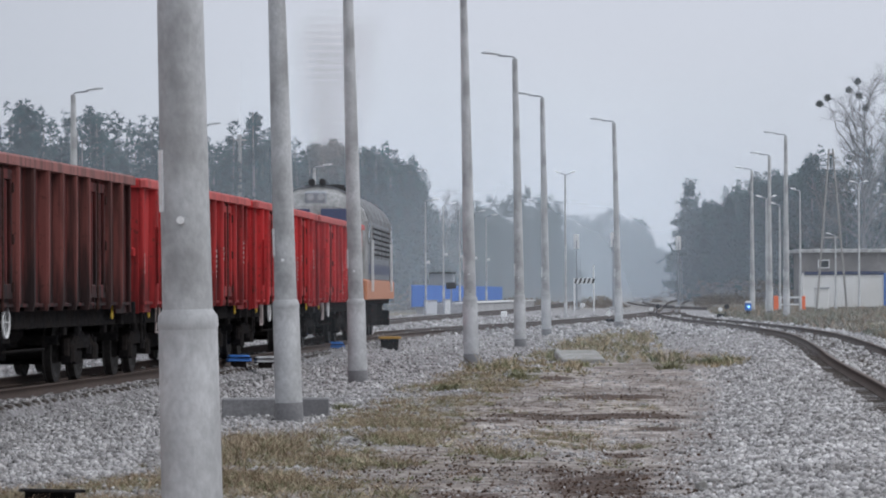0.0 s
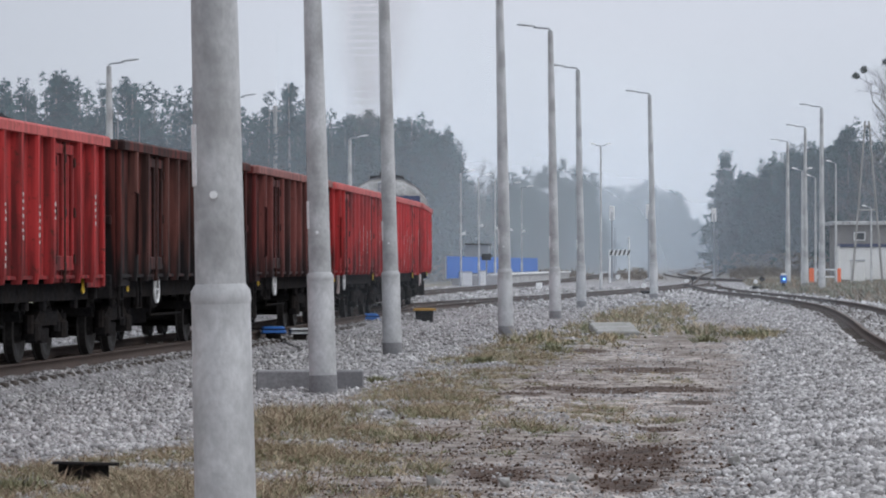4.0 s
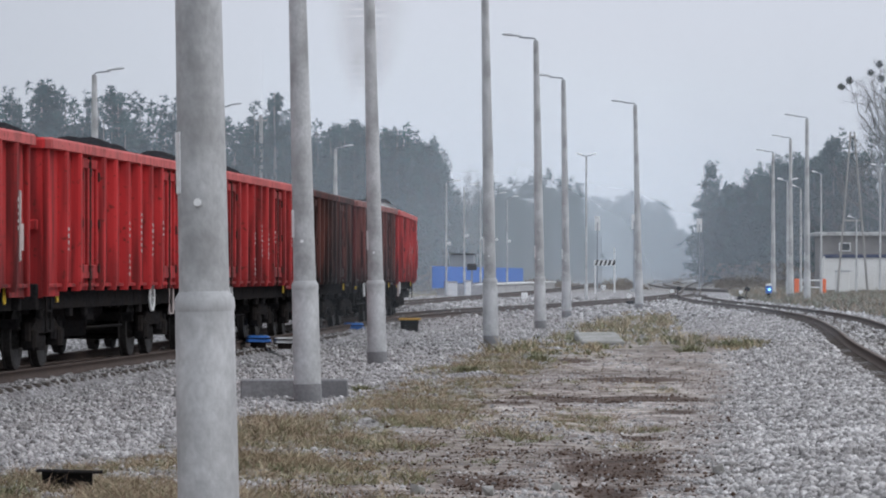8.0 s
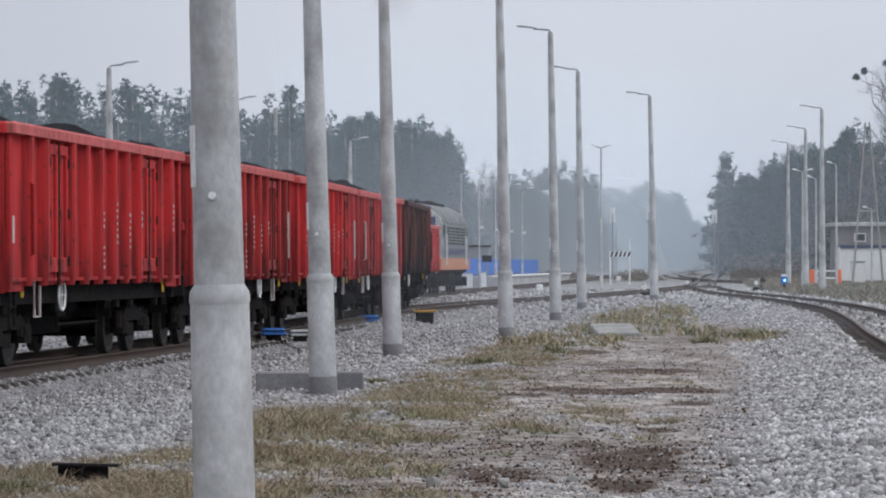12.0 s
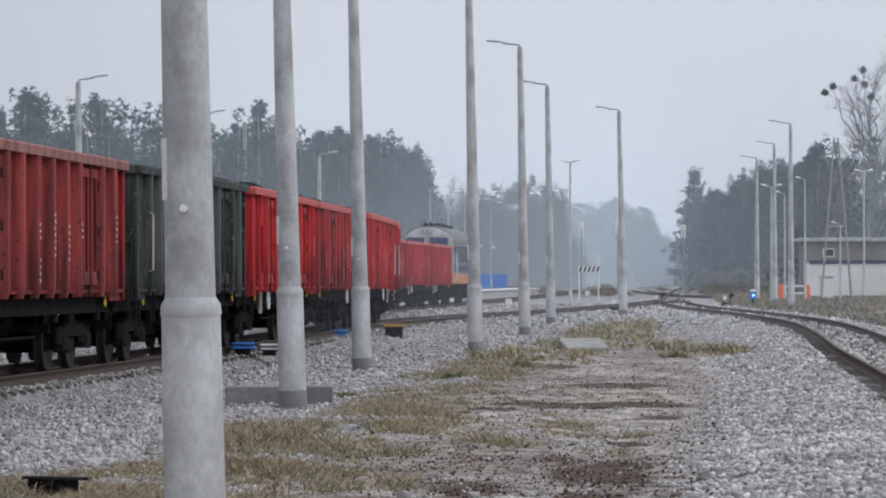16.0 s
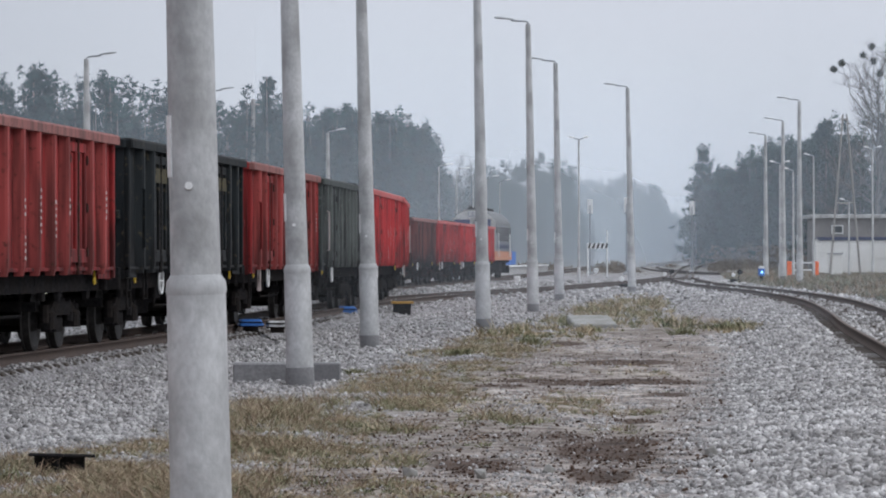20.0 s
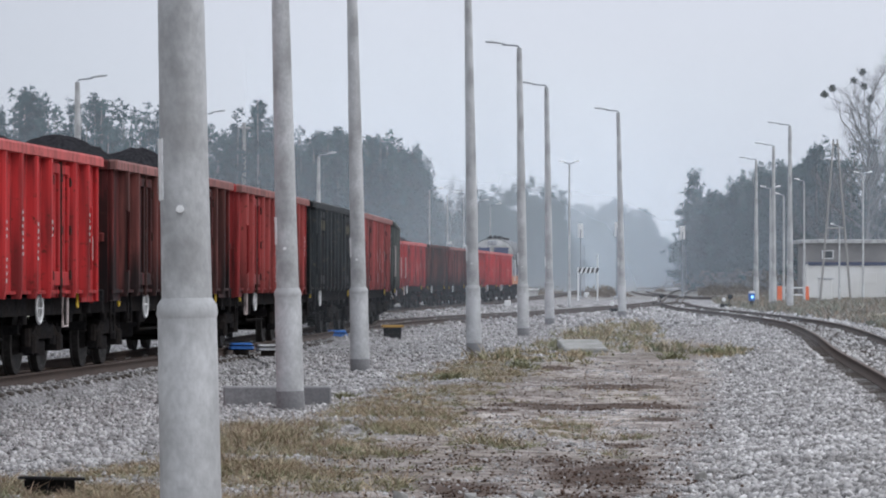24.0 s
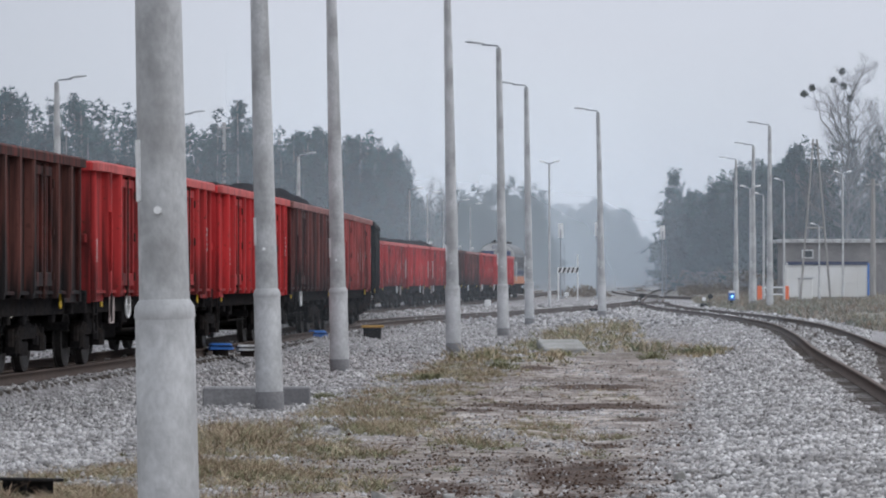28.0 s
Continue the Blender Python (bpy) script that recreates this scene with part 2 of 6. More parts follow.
RIB_PAINT["charcoal"] = wagon_paint("lit_rubbed_charcoal_stakes", (0.014, 0.018, 0.021), (0.036, 0.041, 0.044), (0.007, 0.008, 0.009), 0.9, rust=(0.105, 0.088, 0.055), soot=0.5)
# top rails paler than the walls: chalked paint with sky light painted in
RAIL_PAINT = dict(PAINT)
RAIL_PAINT["bright"] = RAIL_PAINT["red"] = wagon_paint("skylit_chalky_red_rail_paint", (0.46, 0.085, 0.085), (0.56, 0.15, 0.145), (0.22, 0.07, 0.065), 0.6)
RAIL_PAINT["faded"] = RAIL_PAINT["maroon"] = wagon_paint("skylit_chalky_dull_red_rail_paint", (0.24, 0.09, 0.085), (0.33, 0.16, 0.15), (0.10, 0.06, 0.055), 0.7)


# ---- mesh building ----
class Geo:
    """Collects boxes, tubes and sheets into one mesh."""

    def __init__(self):
        self.v, self.f = [], []

    def add(self, verts, faces):
        o = len(self.v)
        self.v += [tuple(p) for p in verts]
        self.f += [tuple(i + o for i in f) for f in faces]
        return self

    def box(self, c, s, rz=0.0, cut=0.0, rx=0.0, ry=0.0, top=1.0):
        """A box about c of size s, with chamfered vertical and top edges when cut is given; top narrows the upper end."""
        x, y, z = s[0] / 2, s[1] / 2, s[2] / 2
        if cut:
            k = min(cut, x * 0.6, y * 0.6, z * 0.6)
            ring = [(x - k, -y), (x, -y + k), (x, y - k), (x - k, y), (-x + k, y), (-x, y - k), (-x, -y + k), (-x + k, -y)]
            sh = 1 - k / max(x, y)
            p = [(a, b, -z) for a, b in ring] + [(a * top, b * top, z - k) for a, b in ring] + [((abs(a) - k) * math.copysign(top, a), (abs(b) - k) * math.copysign(top, b), z) for a, b in ring]
            f = [tuple(range(7, -1, -1)), tuple(range(16, 24))]
            for o in (0, 8):
                f += [(o + i, o + (i + 1) % 8, o + 8 + (i + 1) % 8, o + 8 + i) for i in range(8)]
        else:
            p = [(-x, -y, -z), (x, -y, -z), (x, y, -z), (-x, y, -z), (-x * top, -y * top, z), (x * top, -y * top, z), (x * top, y * top, z), (-x * top, y * top, z)]
            f = [(3, 2, 1, 0), (4, 5, 6, 7), (0, 1, 5, 4), (1, 2, 6, 5), (2, 3, 7, 6), (3, 0, 4, 7)]
        if rx or ry or rz:
            m = Euler((rx, ry, rz)).to_matrix()
            p = [m @ Vector(q) for q in p]
        return self.add([(q[0] + c[0], q[1] + c[1], q[2] + c[2]) for q in p], f)

    def tube(self, pts, radii, n=10, caps=True):
        """A round bar through pts with a radius at each."""
        pts = [Vector(p) for p in pts]
        rings = []
        for i, p in enumerate(pts):
            d = (pts[min(i + 1, len(pts) - 1)] - pts[max(i - 1, 0)]).normalized()
            u = d.cross(Vector((0, 0, 1)) if abs(d.z) < 0.9 else Vector((1, 0, 0))).normalized()
            w = d.cross(u)
            r = radii[i] if hasattr(radii, "__len__") else radii
            rings.append([p + (u * math.cos(a) + w * math.sin(a)) * r for a in (2 * math.pi * k / n for k in range(n))])
        v = [q for r in rings for q in r]
        f = [(i * n + k, i * n + (k + 1) % n, (i + 1) * n + (k + 1) % n, (i + 1) * n + k) for i in range(len(pts) - 1) for k in range(n)]
        self.add(v, f)
        if caps:
            self.add(rings[0], [tuple(range(n - 1, -1, -1))])
            self.add(rings[-1], [tuple(range(n))])
        return self

    def ring(self, c, r, thick, axis="y", n=20, m=6):
        v, f = [], []
        for i in range(n):
            a = 2 * math.pi * i / n
            for k in range(m):
                b = 2 * math.pi * k / m
                q = (r + thick * math.cos(b))
                p = (q * math.cos(a), thick * math.sin(b), q * math.sin(a)) if axis == "y" else (q * math.cos(a), q * math.sin(a), thick * math.sin(b))
                v.append((c[0] + p[0], c[1] + p[1], c[2] + p[2]))
                f.append((i * m + k, ((i + 1) % n) * m + k, ((i + 1) % n) * m + (k + 1) % m, i * m + (k + 1) % m))
        return self.add(v, f)

    def prism(self, outline, x0, x1):
        """An outline of (y, z) drawn out along x."""
        n = len(outline)
        return self.add([(x0, y, z) for y, z in outline] + [(x1, y, z) for y, z in outline],
                        [tuple(range(n)), tuple(range(2 * n - 1, n - 1, -1))] + [(i, i + n, (i + 1) % n + n, (i + 1) % n) for i in range(n)])

    def mesh(self, name, mat, smooth=False):
        me = bpy.data.meshes.new(name)
        me.from_pydata(self.v, [], self.f)
        me.materials.append(mat)
        bm = bmesh.new()
        bm.from_mesh(me)
        bmesh.ops.recalc_face_normals(bm, faces=bm.faces)
        bm.to_mesh(me)
        bm.free()
        if smooth:
            me.shade_smooth()
        return me


def part(name, geo, mat, parent=None, label="", smooth=False, at=None):
    """One mesh object of its own under a thing or a part."""
    ob = new(name, geo if isinstance(geo, bpy.types.Mesh) else geo.mesh(name, mat, smooth))
    ob.parent = parent
    if at is not None:
        ob.matrix_basis = at
    if label:
        ob["label"] = label
    return ob


def thing(name, label, category, at=None, group="", kind=""):
    ob = new(name)
    ob.empty_display_size = 0.3
    if at is not None:
        ob.matrix_basis = at
    return tagged(ob, label, category, group, kind)


def big_mesh(name, verts, faces, mat, smooth=False):
    """A mesh from arrays: verts (n, 3), faces (m, 3 or 4)."""
    me = bpy.data.meshes.new(name)
    verts, faces = np.asarray(verts, np.float32), np.asarray(faces, np.int32)
    k = faces.shape[1]
    me.vertices.add(len(verts)), me.loops.add(faces.size), me.polygons.add(len(faces))
    me.vertices.foreach_set("co", verts.ravel())
    me.loops.foreach_set("vertex_index", faces.ravel())
    me.polygons.foreach_set("loop_start", np.arange(0, faces.size, k, dtype=np.int32))
    me.polygons.foreach_set("loop_total", np.full(len(faces), k, np.int32))
    if smooth:
        me.polygons.foreach_set("use_smooth", np.ones(len(faces), bool))
    me.update(calc_edges=True)
    me.materials.append(mat)
    return me


# ---- plan: the tracks ----
class Line:
    """A smooth curve through points of the plan, read by its length."""

    def __init__(self, pts, origin_y):
        p = np.array(pts, float)
        y = np.arange(p[0, 1], p[-1, 1], 0.5)
        x = np.zeros_like(y)
        h, sl = np.diff(p[:, 1]), np.diff(p[:, 0]) / np.diff(p[:, 1])
        m = np.concatenate([[sl[0]], (sl[:-1] * h[1:] + sl[1:] * h[:-1]) / (h[1:] + h[:-1]), [sl[-1]]])
        i = np.clip(np.searchsorted(p[:, 1], y, side="right") - 1, 0, len(h) - 1)
        u = (y - p[i, 1]) / h[i]
        x = (2 * u**3 - 3 * u**2 + 1) * p[i, 0] + (u**3 - 2 * u**2 + u) * h[i] * m[i] + (3 * u**2 - 2 * u**3) * p[i + 1, 0] + (u**3 - u**2) * h[i] * m[i + 1]
        k = np.hanning(25)
        k /= k.sum()
        x[12:-12] = np.convolve(x, k, "valid")
        self.x, self.y = x, y
        s = np.concatenate([[0], np.cumsum(np.hypot(np.diff(x), np.diff(y)))])
        self.s = s - np.interp(origin_y, y, s)

    def at(self, s):
        return np.interp(s, self.s, self.x), np.interp(s, self.s, self.y)

    def heading(self, s):
        (x0, y0), (x1, y1) = self.at(s - 0.6), self.at(s + 0.6)
        return math.atan2(y1 - y0, x1 - x0)

    def away(self, x, y):
        """How far points of the plan lie from the line, sideways."""
        return x - np.interp(y, self.y, self.x)


RAIL_Z = 0.355
MAIN = Line([(-18.5, -80), (-13.5, -20), (-10.6, 10), (-8.6, 32), (-7.06, 48.2), (-5.94, 60.3), (-4.75, 75), (-3.75, 91), (-2.85, 105),
             (-2.45, 117), (-2.6, 131), (-2.95, 148), (-2.83, 163), (-1.12, 185), (0.88, 208), (4.25, 247), (6.6, 275), (9.35, 305), (15.9, 370), (24.3, 450), (36, 560), (60, 900)], 48.2)
LOOP = Line([(-3.75, 91), (-2.85, 103), (-1.85, 116), (1.1, 139), (5.0, 160), (9.15, 187), (13.6, 220), (17.0, 252), (19.3, 285), (20.9, 305)], 91)
SIDING = Line([(1.0, -60), (3.2, 0), (5.6, 30), (7.6, 54), (9.05, 72), (10.75, 91), (12.75, 118), (13.6, 142), (14.0, 185), (15.7, 225), (20.2, 290), (25.6, 360), (29.3, 400), (34.3, 450), (46, 565), (75, 900)], 0)

YARD = Line([(33, 240), (30, 255), (25.6, 280), (23.2, 303), (21.8, 330), (22.0, 365), (24.9, 410), (31, 480), (44, 620)], 240)


def smoothstep(a, b, v):
    u = np.clip((v - a) / (b - a), 0, 1)
    return u * u * (3 - 2 * u)


def lattice(i, j):
    h = np.sin(i * 127.1 + j * 311.7) * 43758.5453
    return h - np.floor(h)


def wave(x, y, k):
    """Smooth random unevenness of the ground, about -1 to 1; k sets how fine it is."""
    x, y = np.asarray(x, float), np.asarray(y, float)
    out, amp, f = 0.0, 0.62, k * 0.32
    for _ in range(3):
        u, v = x * f + 17.3, y * f * 0.8 + 5.1
        i, j = np.floor(u), np.floor(v)
        a, b = u - i, v - j
        a, b = a * a * (3 - 2 * a), b * b * (3 - 2 * b)
        n = (lattice(i, j) * (1 - a) + lattice(i + 1, j) * a) * (1 - b) + (lattice(i, j + 1) * (1 - a) + lattice(i + 1, j + 1) * a) * b
        out, amp, f = out + amp * (2 * n - 1), amp * 0.5, f * 2.1
    return out * 1.25


def ground_z(x, y):
    x, y = np.asarray(x, float), np.asarray(y, float)
    z = 0.02 * wave(x, y, 1.1) + 0.012 * wave(x, y, 4.3)
    near = 1 - smoothstep(95, 125, y)
    z = z + near * (0.030 * wave(x, y, 2.6) + 0.022 * wave(x + 31, y * 1.3, 5.2)) * (1 - smoothstep(-3.6, -2.4, SIDING.away(x, y))) * smoothstep(2.2, 3.4, MAIN.away(x, y))
    z = z + 0.19 * smoothstep(115, 170, y)
    bed = 0.0
    for line, half, slope in ((MAIN, 1.02, 0.55), (LOOP, 1.55, 1.2), (SIDING, 1.6, 1.7), (YARD, 1.6, 1.5)):
        a = np.abs(line.away(x, y))
        b = 1 - smoothstep(half, half + slope, a)
        if line is LOOP:
            b = b * ((y > 93) & (y < 300))
        if line is YARD:
            b = b * (y > 262)
        bed = np.maximum(bed, b)
    z = z * (1 - bed) + (0.175 + 0.010 * wave(x, y, 5.0)) * bed
    z = z + 0.035 * np.exp(-((np.abs(MAIN.away(x, y)) - 1.12) / 0.17) ** 2) * (y < 130)
    far = smoothstep(3.5, 7, SIDING.away(x, y)) * smoothstep(60, 110, y)
    return z + 0.22 * far * (1 + 0.4 * wave(x, y, 0.35)) + rise(y)


def rise(y):
    """The line climbs gently towards the far wood."""
    return 0.55 * smoothstep(285, 430, y)


def grass_amount(x, y):
    """Where weeds and dry grass cover the gravel, 0 to 1."""
    mid = np.interp(y, [20, 30, 42, 56, 70, 94, 130, 160], [-2.4, -1.75, -0.75, 0.25, 1.3, 4.6, 7.0, 9.5])
    half = np.interp(y, [20, 30, 34, 44, 56, 94, 130, 160], [2.3, 2.1, 1.6, 1.15, 1.1, 2.1, 1.6, 0.8])
    strip = (1 - smoothstep(0.45, 1.25, np.abs(x - mid) / half)) * (1 - smoothstep(130, 165, y))
    strip = strip * np.clip(0.66 + 0.6 * wave(x, y, 1.3) + 0.8 * wave(x, y * 0.6, 4.5), 0, 1)
    tail = (1 - smoothstep(0.3, 1.0, np.hypot((x - 6.4) / 2.2, (y - 88) / 14))) * np.clip(0.5 + 0.8 * wave(x, y, 1.9), 0, 1) * 0.9
    moss = smoothstep(-0.2, 0.6, x - mid) * (1 - smoothstep(-4.2, -3.2, SIDING.away(x, y))) * (1 - smoothstep(85, 110, y)) * np.clip(-0.06 + 0.8 * wave(x + 40, y * 0.6, 2.6), 0, 0.5)
    strip = np.maximum(strip, moss)
    bank = smoothstep(2.6, 5.5, SIDING.away(x, y)) * smoothstep(70, 95, y)
    wood = 1 - smoothstep(-9.5, -6.5, MAIN.away(x, y))
    west = (1 - smoothstep(-7, -4, MAIN.away(x, y))) * smoothstep(150, 200, y)
    far = smoothstep(270, 330, y)
    return np.clip(np.maximum.reduce([strip, tail, bank, wood, west, far * 0.35]), 0, 1)


def worn_zone(x, y):
    """Trodden earth with few stones between the grass strip and the siding's ballast."""
    mid = np.interp(y, [20, 30, 42, 56, 70, 94, 130], [-2.0, -1.2, -0.2, 0.8, 1.9, 5.2, 8.0])
    z = smoothstep(-0.6, 0.5, x - mid) * (1 - smoothstep(-4.1, -2.6, SIDING.away(x, y) + 0.5 * wave(x, y, 1.3))) * (1 - smoothstep(85, 120, y))
    return z * np.clip(0.85 + 0.35 * wave(x, y * 0.5, 2.3), 0, 1)


def dirt_amount(x, y):
    """Bare dark earth among the pale gravel."""
    d = 0
    for cx, cy, rx, ry in ((2.3, 49.2, 1.7, 1.7), (3.1, 48.4, 0.8, 0.9), (0.9, 47, 0.5, 1.1), (1.5, 31.4, 0.6, 1.9), (1.28, 28.3, 0.34, 1.0), (2.1, 37.6, 0.3, 0.8), (1.25, 34, 0.3, 1.2), (1.8, 33, 0.3, 1.1), (2.9, 44.5, 0.35, 0.8), (3.0, 58, 1.0, 1.4), (0.35, 29.5, 0.4, 1.4), (2.6, 71, 0.45, 1.8)):
        d = np.maximum(d, 1 - smoothstep(0.35, 1.15, np.hypot((x - cx) / rx, (y - cy) / ry)))
    d = np.clip(d * (2.3 + 1.5 * wave(x * 0.8, y * 0.5, 4.5)), 0, 1)
    mid = np.interp(y, [20, 30, 42, 56, 70, 94, 130], [-2.0, -1.2, -0.2, 0.8, 1.9, 5.2, 8.0])
    worn = smoothstep(-0.6, 0.5, x - mid) * (1 - smoothstep(-3.9, -2.9, SIDING.away(x, y))) * (1 - smoothstep(85, 120, y))
    worn = worn * np.clip(0.55 + 0.6 * wave(x, y, 1.7) + 0.6 * wave(x * 0.8, y * 0.3, 3.1), 0, 0.9) * 0.68
    return np.clip(np.maximum(d * 1.2, worn), 0, 1)


# ---- ground: one sheet of gravel, earth and grass to the horizon ----
def ground_material():
    m, n, l, b = shader("gravel_earth_and_grass", 0.95)
    co, at = n.new("ShaderNodeTexCoord"), n.new("ShaderNodeAttribute")
    at.attribute_name = "cover"
    sep = n.new("ShaderNodeSeparateColor")
    l.new(at.outputs["Color"], sep.inputs[0])
    vor, big, fine = n.new("ShaderNodeTexVoronoi"), n.new("ShaderNodeTexNoise"), n.new("ShaderNodeTexNoise")
    vor.inputs["Scale"].default_value = 17
    big.inputs["Scale"].default_value, big.inputs["Detail"].default_value = 0.35, 6
    fine.inputs["Scale"].default_value, fine.inputs["Detail"].default_value = 3.2, 9
    for k in (vor, big, fine):
        l.new(co.outputs["Object"], k.inputs["Vector"])
    stone = n.new("ShaderNodeValToRGB")
    stone.color_ramp.elements[0].color, stone.color_ramp.elements[1].color = (0.10, 0.097, 0.10, 1), (0.42, 0.41, 0.42, 1)
    bw = n.new("ShaderNodeSeparateColor")
    l.new(vor.outputs["Color"], bw.inputs[0]), l.new(bw.outputs[0], stone.inputs[0])
    tone = n.new("ShaderNodeMixRGB")
    tone.blend_type = "MULTIPLY"
    tr = n.new("ShaderNodeValToRGB")
    tr.color_ramp.elements[0].position, tr.color_ramp.elements[1].position = 0.35, 0.7
    tr.color_ramp.elements[0].color, tr.color_ramp.elements[1].color = (0.78, 0.77, 0.78, 1), (1.05, 1.05, 1.06, 1)
    l.new(big.outputs["Fac"], tr.inputs[0]), l.new(stone.outputs[0], tone.inputs[1]), l.new(tr.outputs[0], tone.inputs[2])
    tone.inputs[0].default_value = 1
    dirt = n.new("ShaderNodeMixRGB")
    dr = n.new("ShaderNodeValToRGB")
    dr.color_ramp.elements[0].position, dr.color_ramp.elements[1].position = 0.3, 0.72
    dr.color_ramp.elements[0].color, dr.color_ramp.elements[1].color = (0.028, 0.016, 0.011, 1), (0.080, 0.049, 0.036, 1)
    l.new(fine.outputs["Fac"], dr.inputs[0])
    l.new(sep.outputs[1], dirt.inputs[0]), l.new(tone.outputs[0], dirt.inputs[1]), l.new(dr.outputs[0], dirt.inputs[2])
    veg = n.new("ShaderNodeMixRGB")
    vr = n.new("ShaderNodeValToRGB")
    vr.color_ramp.elements[0].position, vr.color_ramp.elements[1].position = 0.35, 0.65
    vr.color_ramp.elements[0].color, vr.color_ramp.elements[1].color = (0.10, 0.09, 0.062, 1), (0.26, 0.23, 0.165, 1)
    l.new(fine.outputs["Fac"], vr.inputs[0])
    amt = n.new("ShaderNodeMath")
    amt.operation = "MULTIPLY"
    amt.inputs[1].default_value = 0.85
    l.new(sep.outputs[0], amt.inputs[0])
    l.new(amt.outputs[0], veg.inputs[0]), l.new(dirt.outputs[0], veg.inputs[1]), l.new(vr.outputs[0], veg.inputs[2])
    trod, tw, tc = n.new("ShaderNodeMixRGB"), n.new("ShaderNodeAttribute"), n.new("ShaderNodeValToRGB")
    tw.attribute_name = "trodden"
    tc.color_ramp.elements[0].position, tc.color_ramp.elements[1].position = 0.38, 0.62
    tc.color_ramp.elements[0].color, tc.color_ramp.elements[1].color = (0.10, 0.066, 0.050, 1), (0.54, 0.49, 0.46, 1)
    l.new(fine.outputs["Fac"], tc.inputs[0]), l.new(tw.outputs["Fac"], trod.inputs[0]), l.new(tone.outputs[0], trod.inputs[1]), l.new(tc.outputs[0], trod.inputs[2])
    l.new(trod.outputs[0], dirt.inputs[1])
    oil = n.new("ShaderNodeMixRGB")
    oil.inputs[2].default_value = (0.055, 0.045, 0.04, 1)
    l.new(sep.outputs[2], oil.inputs[0]), l.new(veg.outputs[0], oil.inputs[1])
    l.new(oil.outputs[0], b.inputs["Base Color"])
    bp = n.new("ShaderNodeBump")
    bp.inputs["Strength"].default_value, bp.inputs["Distance"].default_value = 0.9, 0.03
    l.new(vor.outputs["Distance"], bp.inputs["Height"]), l.new(bp.outputs[0], b.inputs["Normal"])
    return m


def build_ground():
    gx = np.unique(np.concatenate([np.linspace(-2500, -60, 14), np.linspace(-60, -14, 30), np.arange(-14, 24, 0.18), np.linspace(24, 70, 30), np.linspace(70, 2500, 14)]).round(3))
    gy = np.unique(np.concatenate([np.linspace(-400, 20, 22), np.arange(20, 70, 0.28), np.arange(70, 200, 0.8), np.linspace(200, 420, 60), np.linspace(420, 4500, 24)]).round(3))
    x, y = np.meshgrid(gx, gy)
    z = ground_z(x, y)
    nx, ny = len(gx), len(gy)
    i = (np.arange(ny - 1)[:, None] * nx + np.arange(nx - 1)[None]).ravel()
    me = big_mesh("ground", np.stack([x, y, z], -1).reshape(-1, 3), np.stack([i, i + 1, i + 1 + nx, i + nx], -1), ground_material(), True)
    col = me.color_attributes.new("cover", "FLOAT_COLOR", "POINT")
    oil = np.maximum(np.exp(-(MAIN.away(x, y) / 0.75) ** 2), 0.55 * np.exp(-(SIDING.away(x, y) / 0.7) ** 2), 0.95 * np.exp(-((np.abs(SIDING.away(x, y)) - 0.85) / 0.22) ** 2))
    rgba = np.stack([grass_amount(x, y) * (1 - 0.9 * dirt_amount(x, y)), dirt_amount(x, y), 0.85 * oil, np.ones_like(x)], -1)
    col.data.foreach_set("color", rgba.astype(np.float32).ravel())
    me.attributes.new("trodden", "FLOAT", "POINT").data.foreach_set("value", (0.9 * worn_zone(x, y)).astype(np.float32).ravel())
    return tagged(new("ground", me), "pale gravel ground with earth and dry grass", "ground", kind="structure")


build_ground()


# ---- tracks ----
RAIL_OUT = [(-0.07, -0.17), (-0.07, -0.158), (-0.012, -0.14), (-0.012, -0.045), (-0.036, -0.035), (-0.036, -0.004), (-0.03, 0.0),
            (0.03, 0.0), (0.036, -0.004), (0.036, -0.035), (0.012, -0.045), (0.012, -0.14), (0.07, -0.158), (0.07, -0.17)]


def rail_mesh(name, line, s0, s1, offset, step, worn=True):
    s = np.arange(s0, s1, step)
    x, y = line.at(s)
    dx, dy = np.gradient(x), np.gradient(y)
    k = np.hypot(dx, dy)
    nx, ny = dy / k, -dx / k
    lift = rise(y)
    v = np.array([[(x[i] + nx[i] * (offset + a), y[i] + ny[i] * (offset + a), RAIL_Z + b + lift[i]) for a, b in RAIL_OUT] for i in range(len(s))]).reshape(-1, 3)
    n, m = len(RAIL_OUT), len(s)
    i, j = np.meshgrid(np.arange(m - 1), np.arange(n), indexing="ij")
    f = np.stack([i * n + j, i * n + (j + 1) % n, (i + 1) * n + (j + 1) % n, (i + 1) * n + j], -1).reshape(-1, 4)
    me = big_mesh(name, v, f, M_RAIL)
    me.materials.append(M_RAILTOP if worn else M_RAILDULL)
    top = ((j == 6).ravel()).astype(np.int32)
    me.polygons.foreach_set("material_index", top)
    return me


SLEEPER = Geo().box((0, 0, 0), (2.5, 0.25, 0.2), cut=0.025).mesh("sleeper", M_SLEEPER)


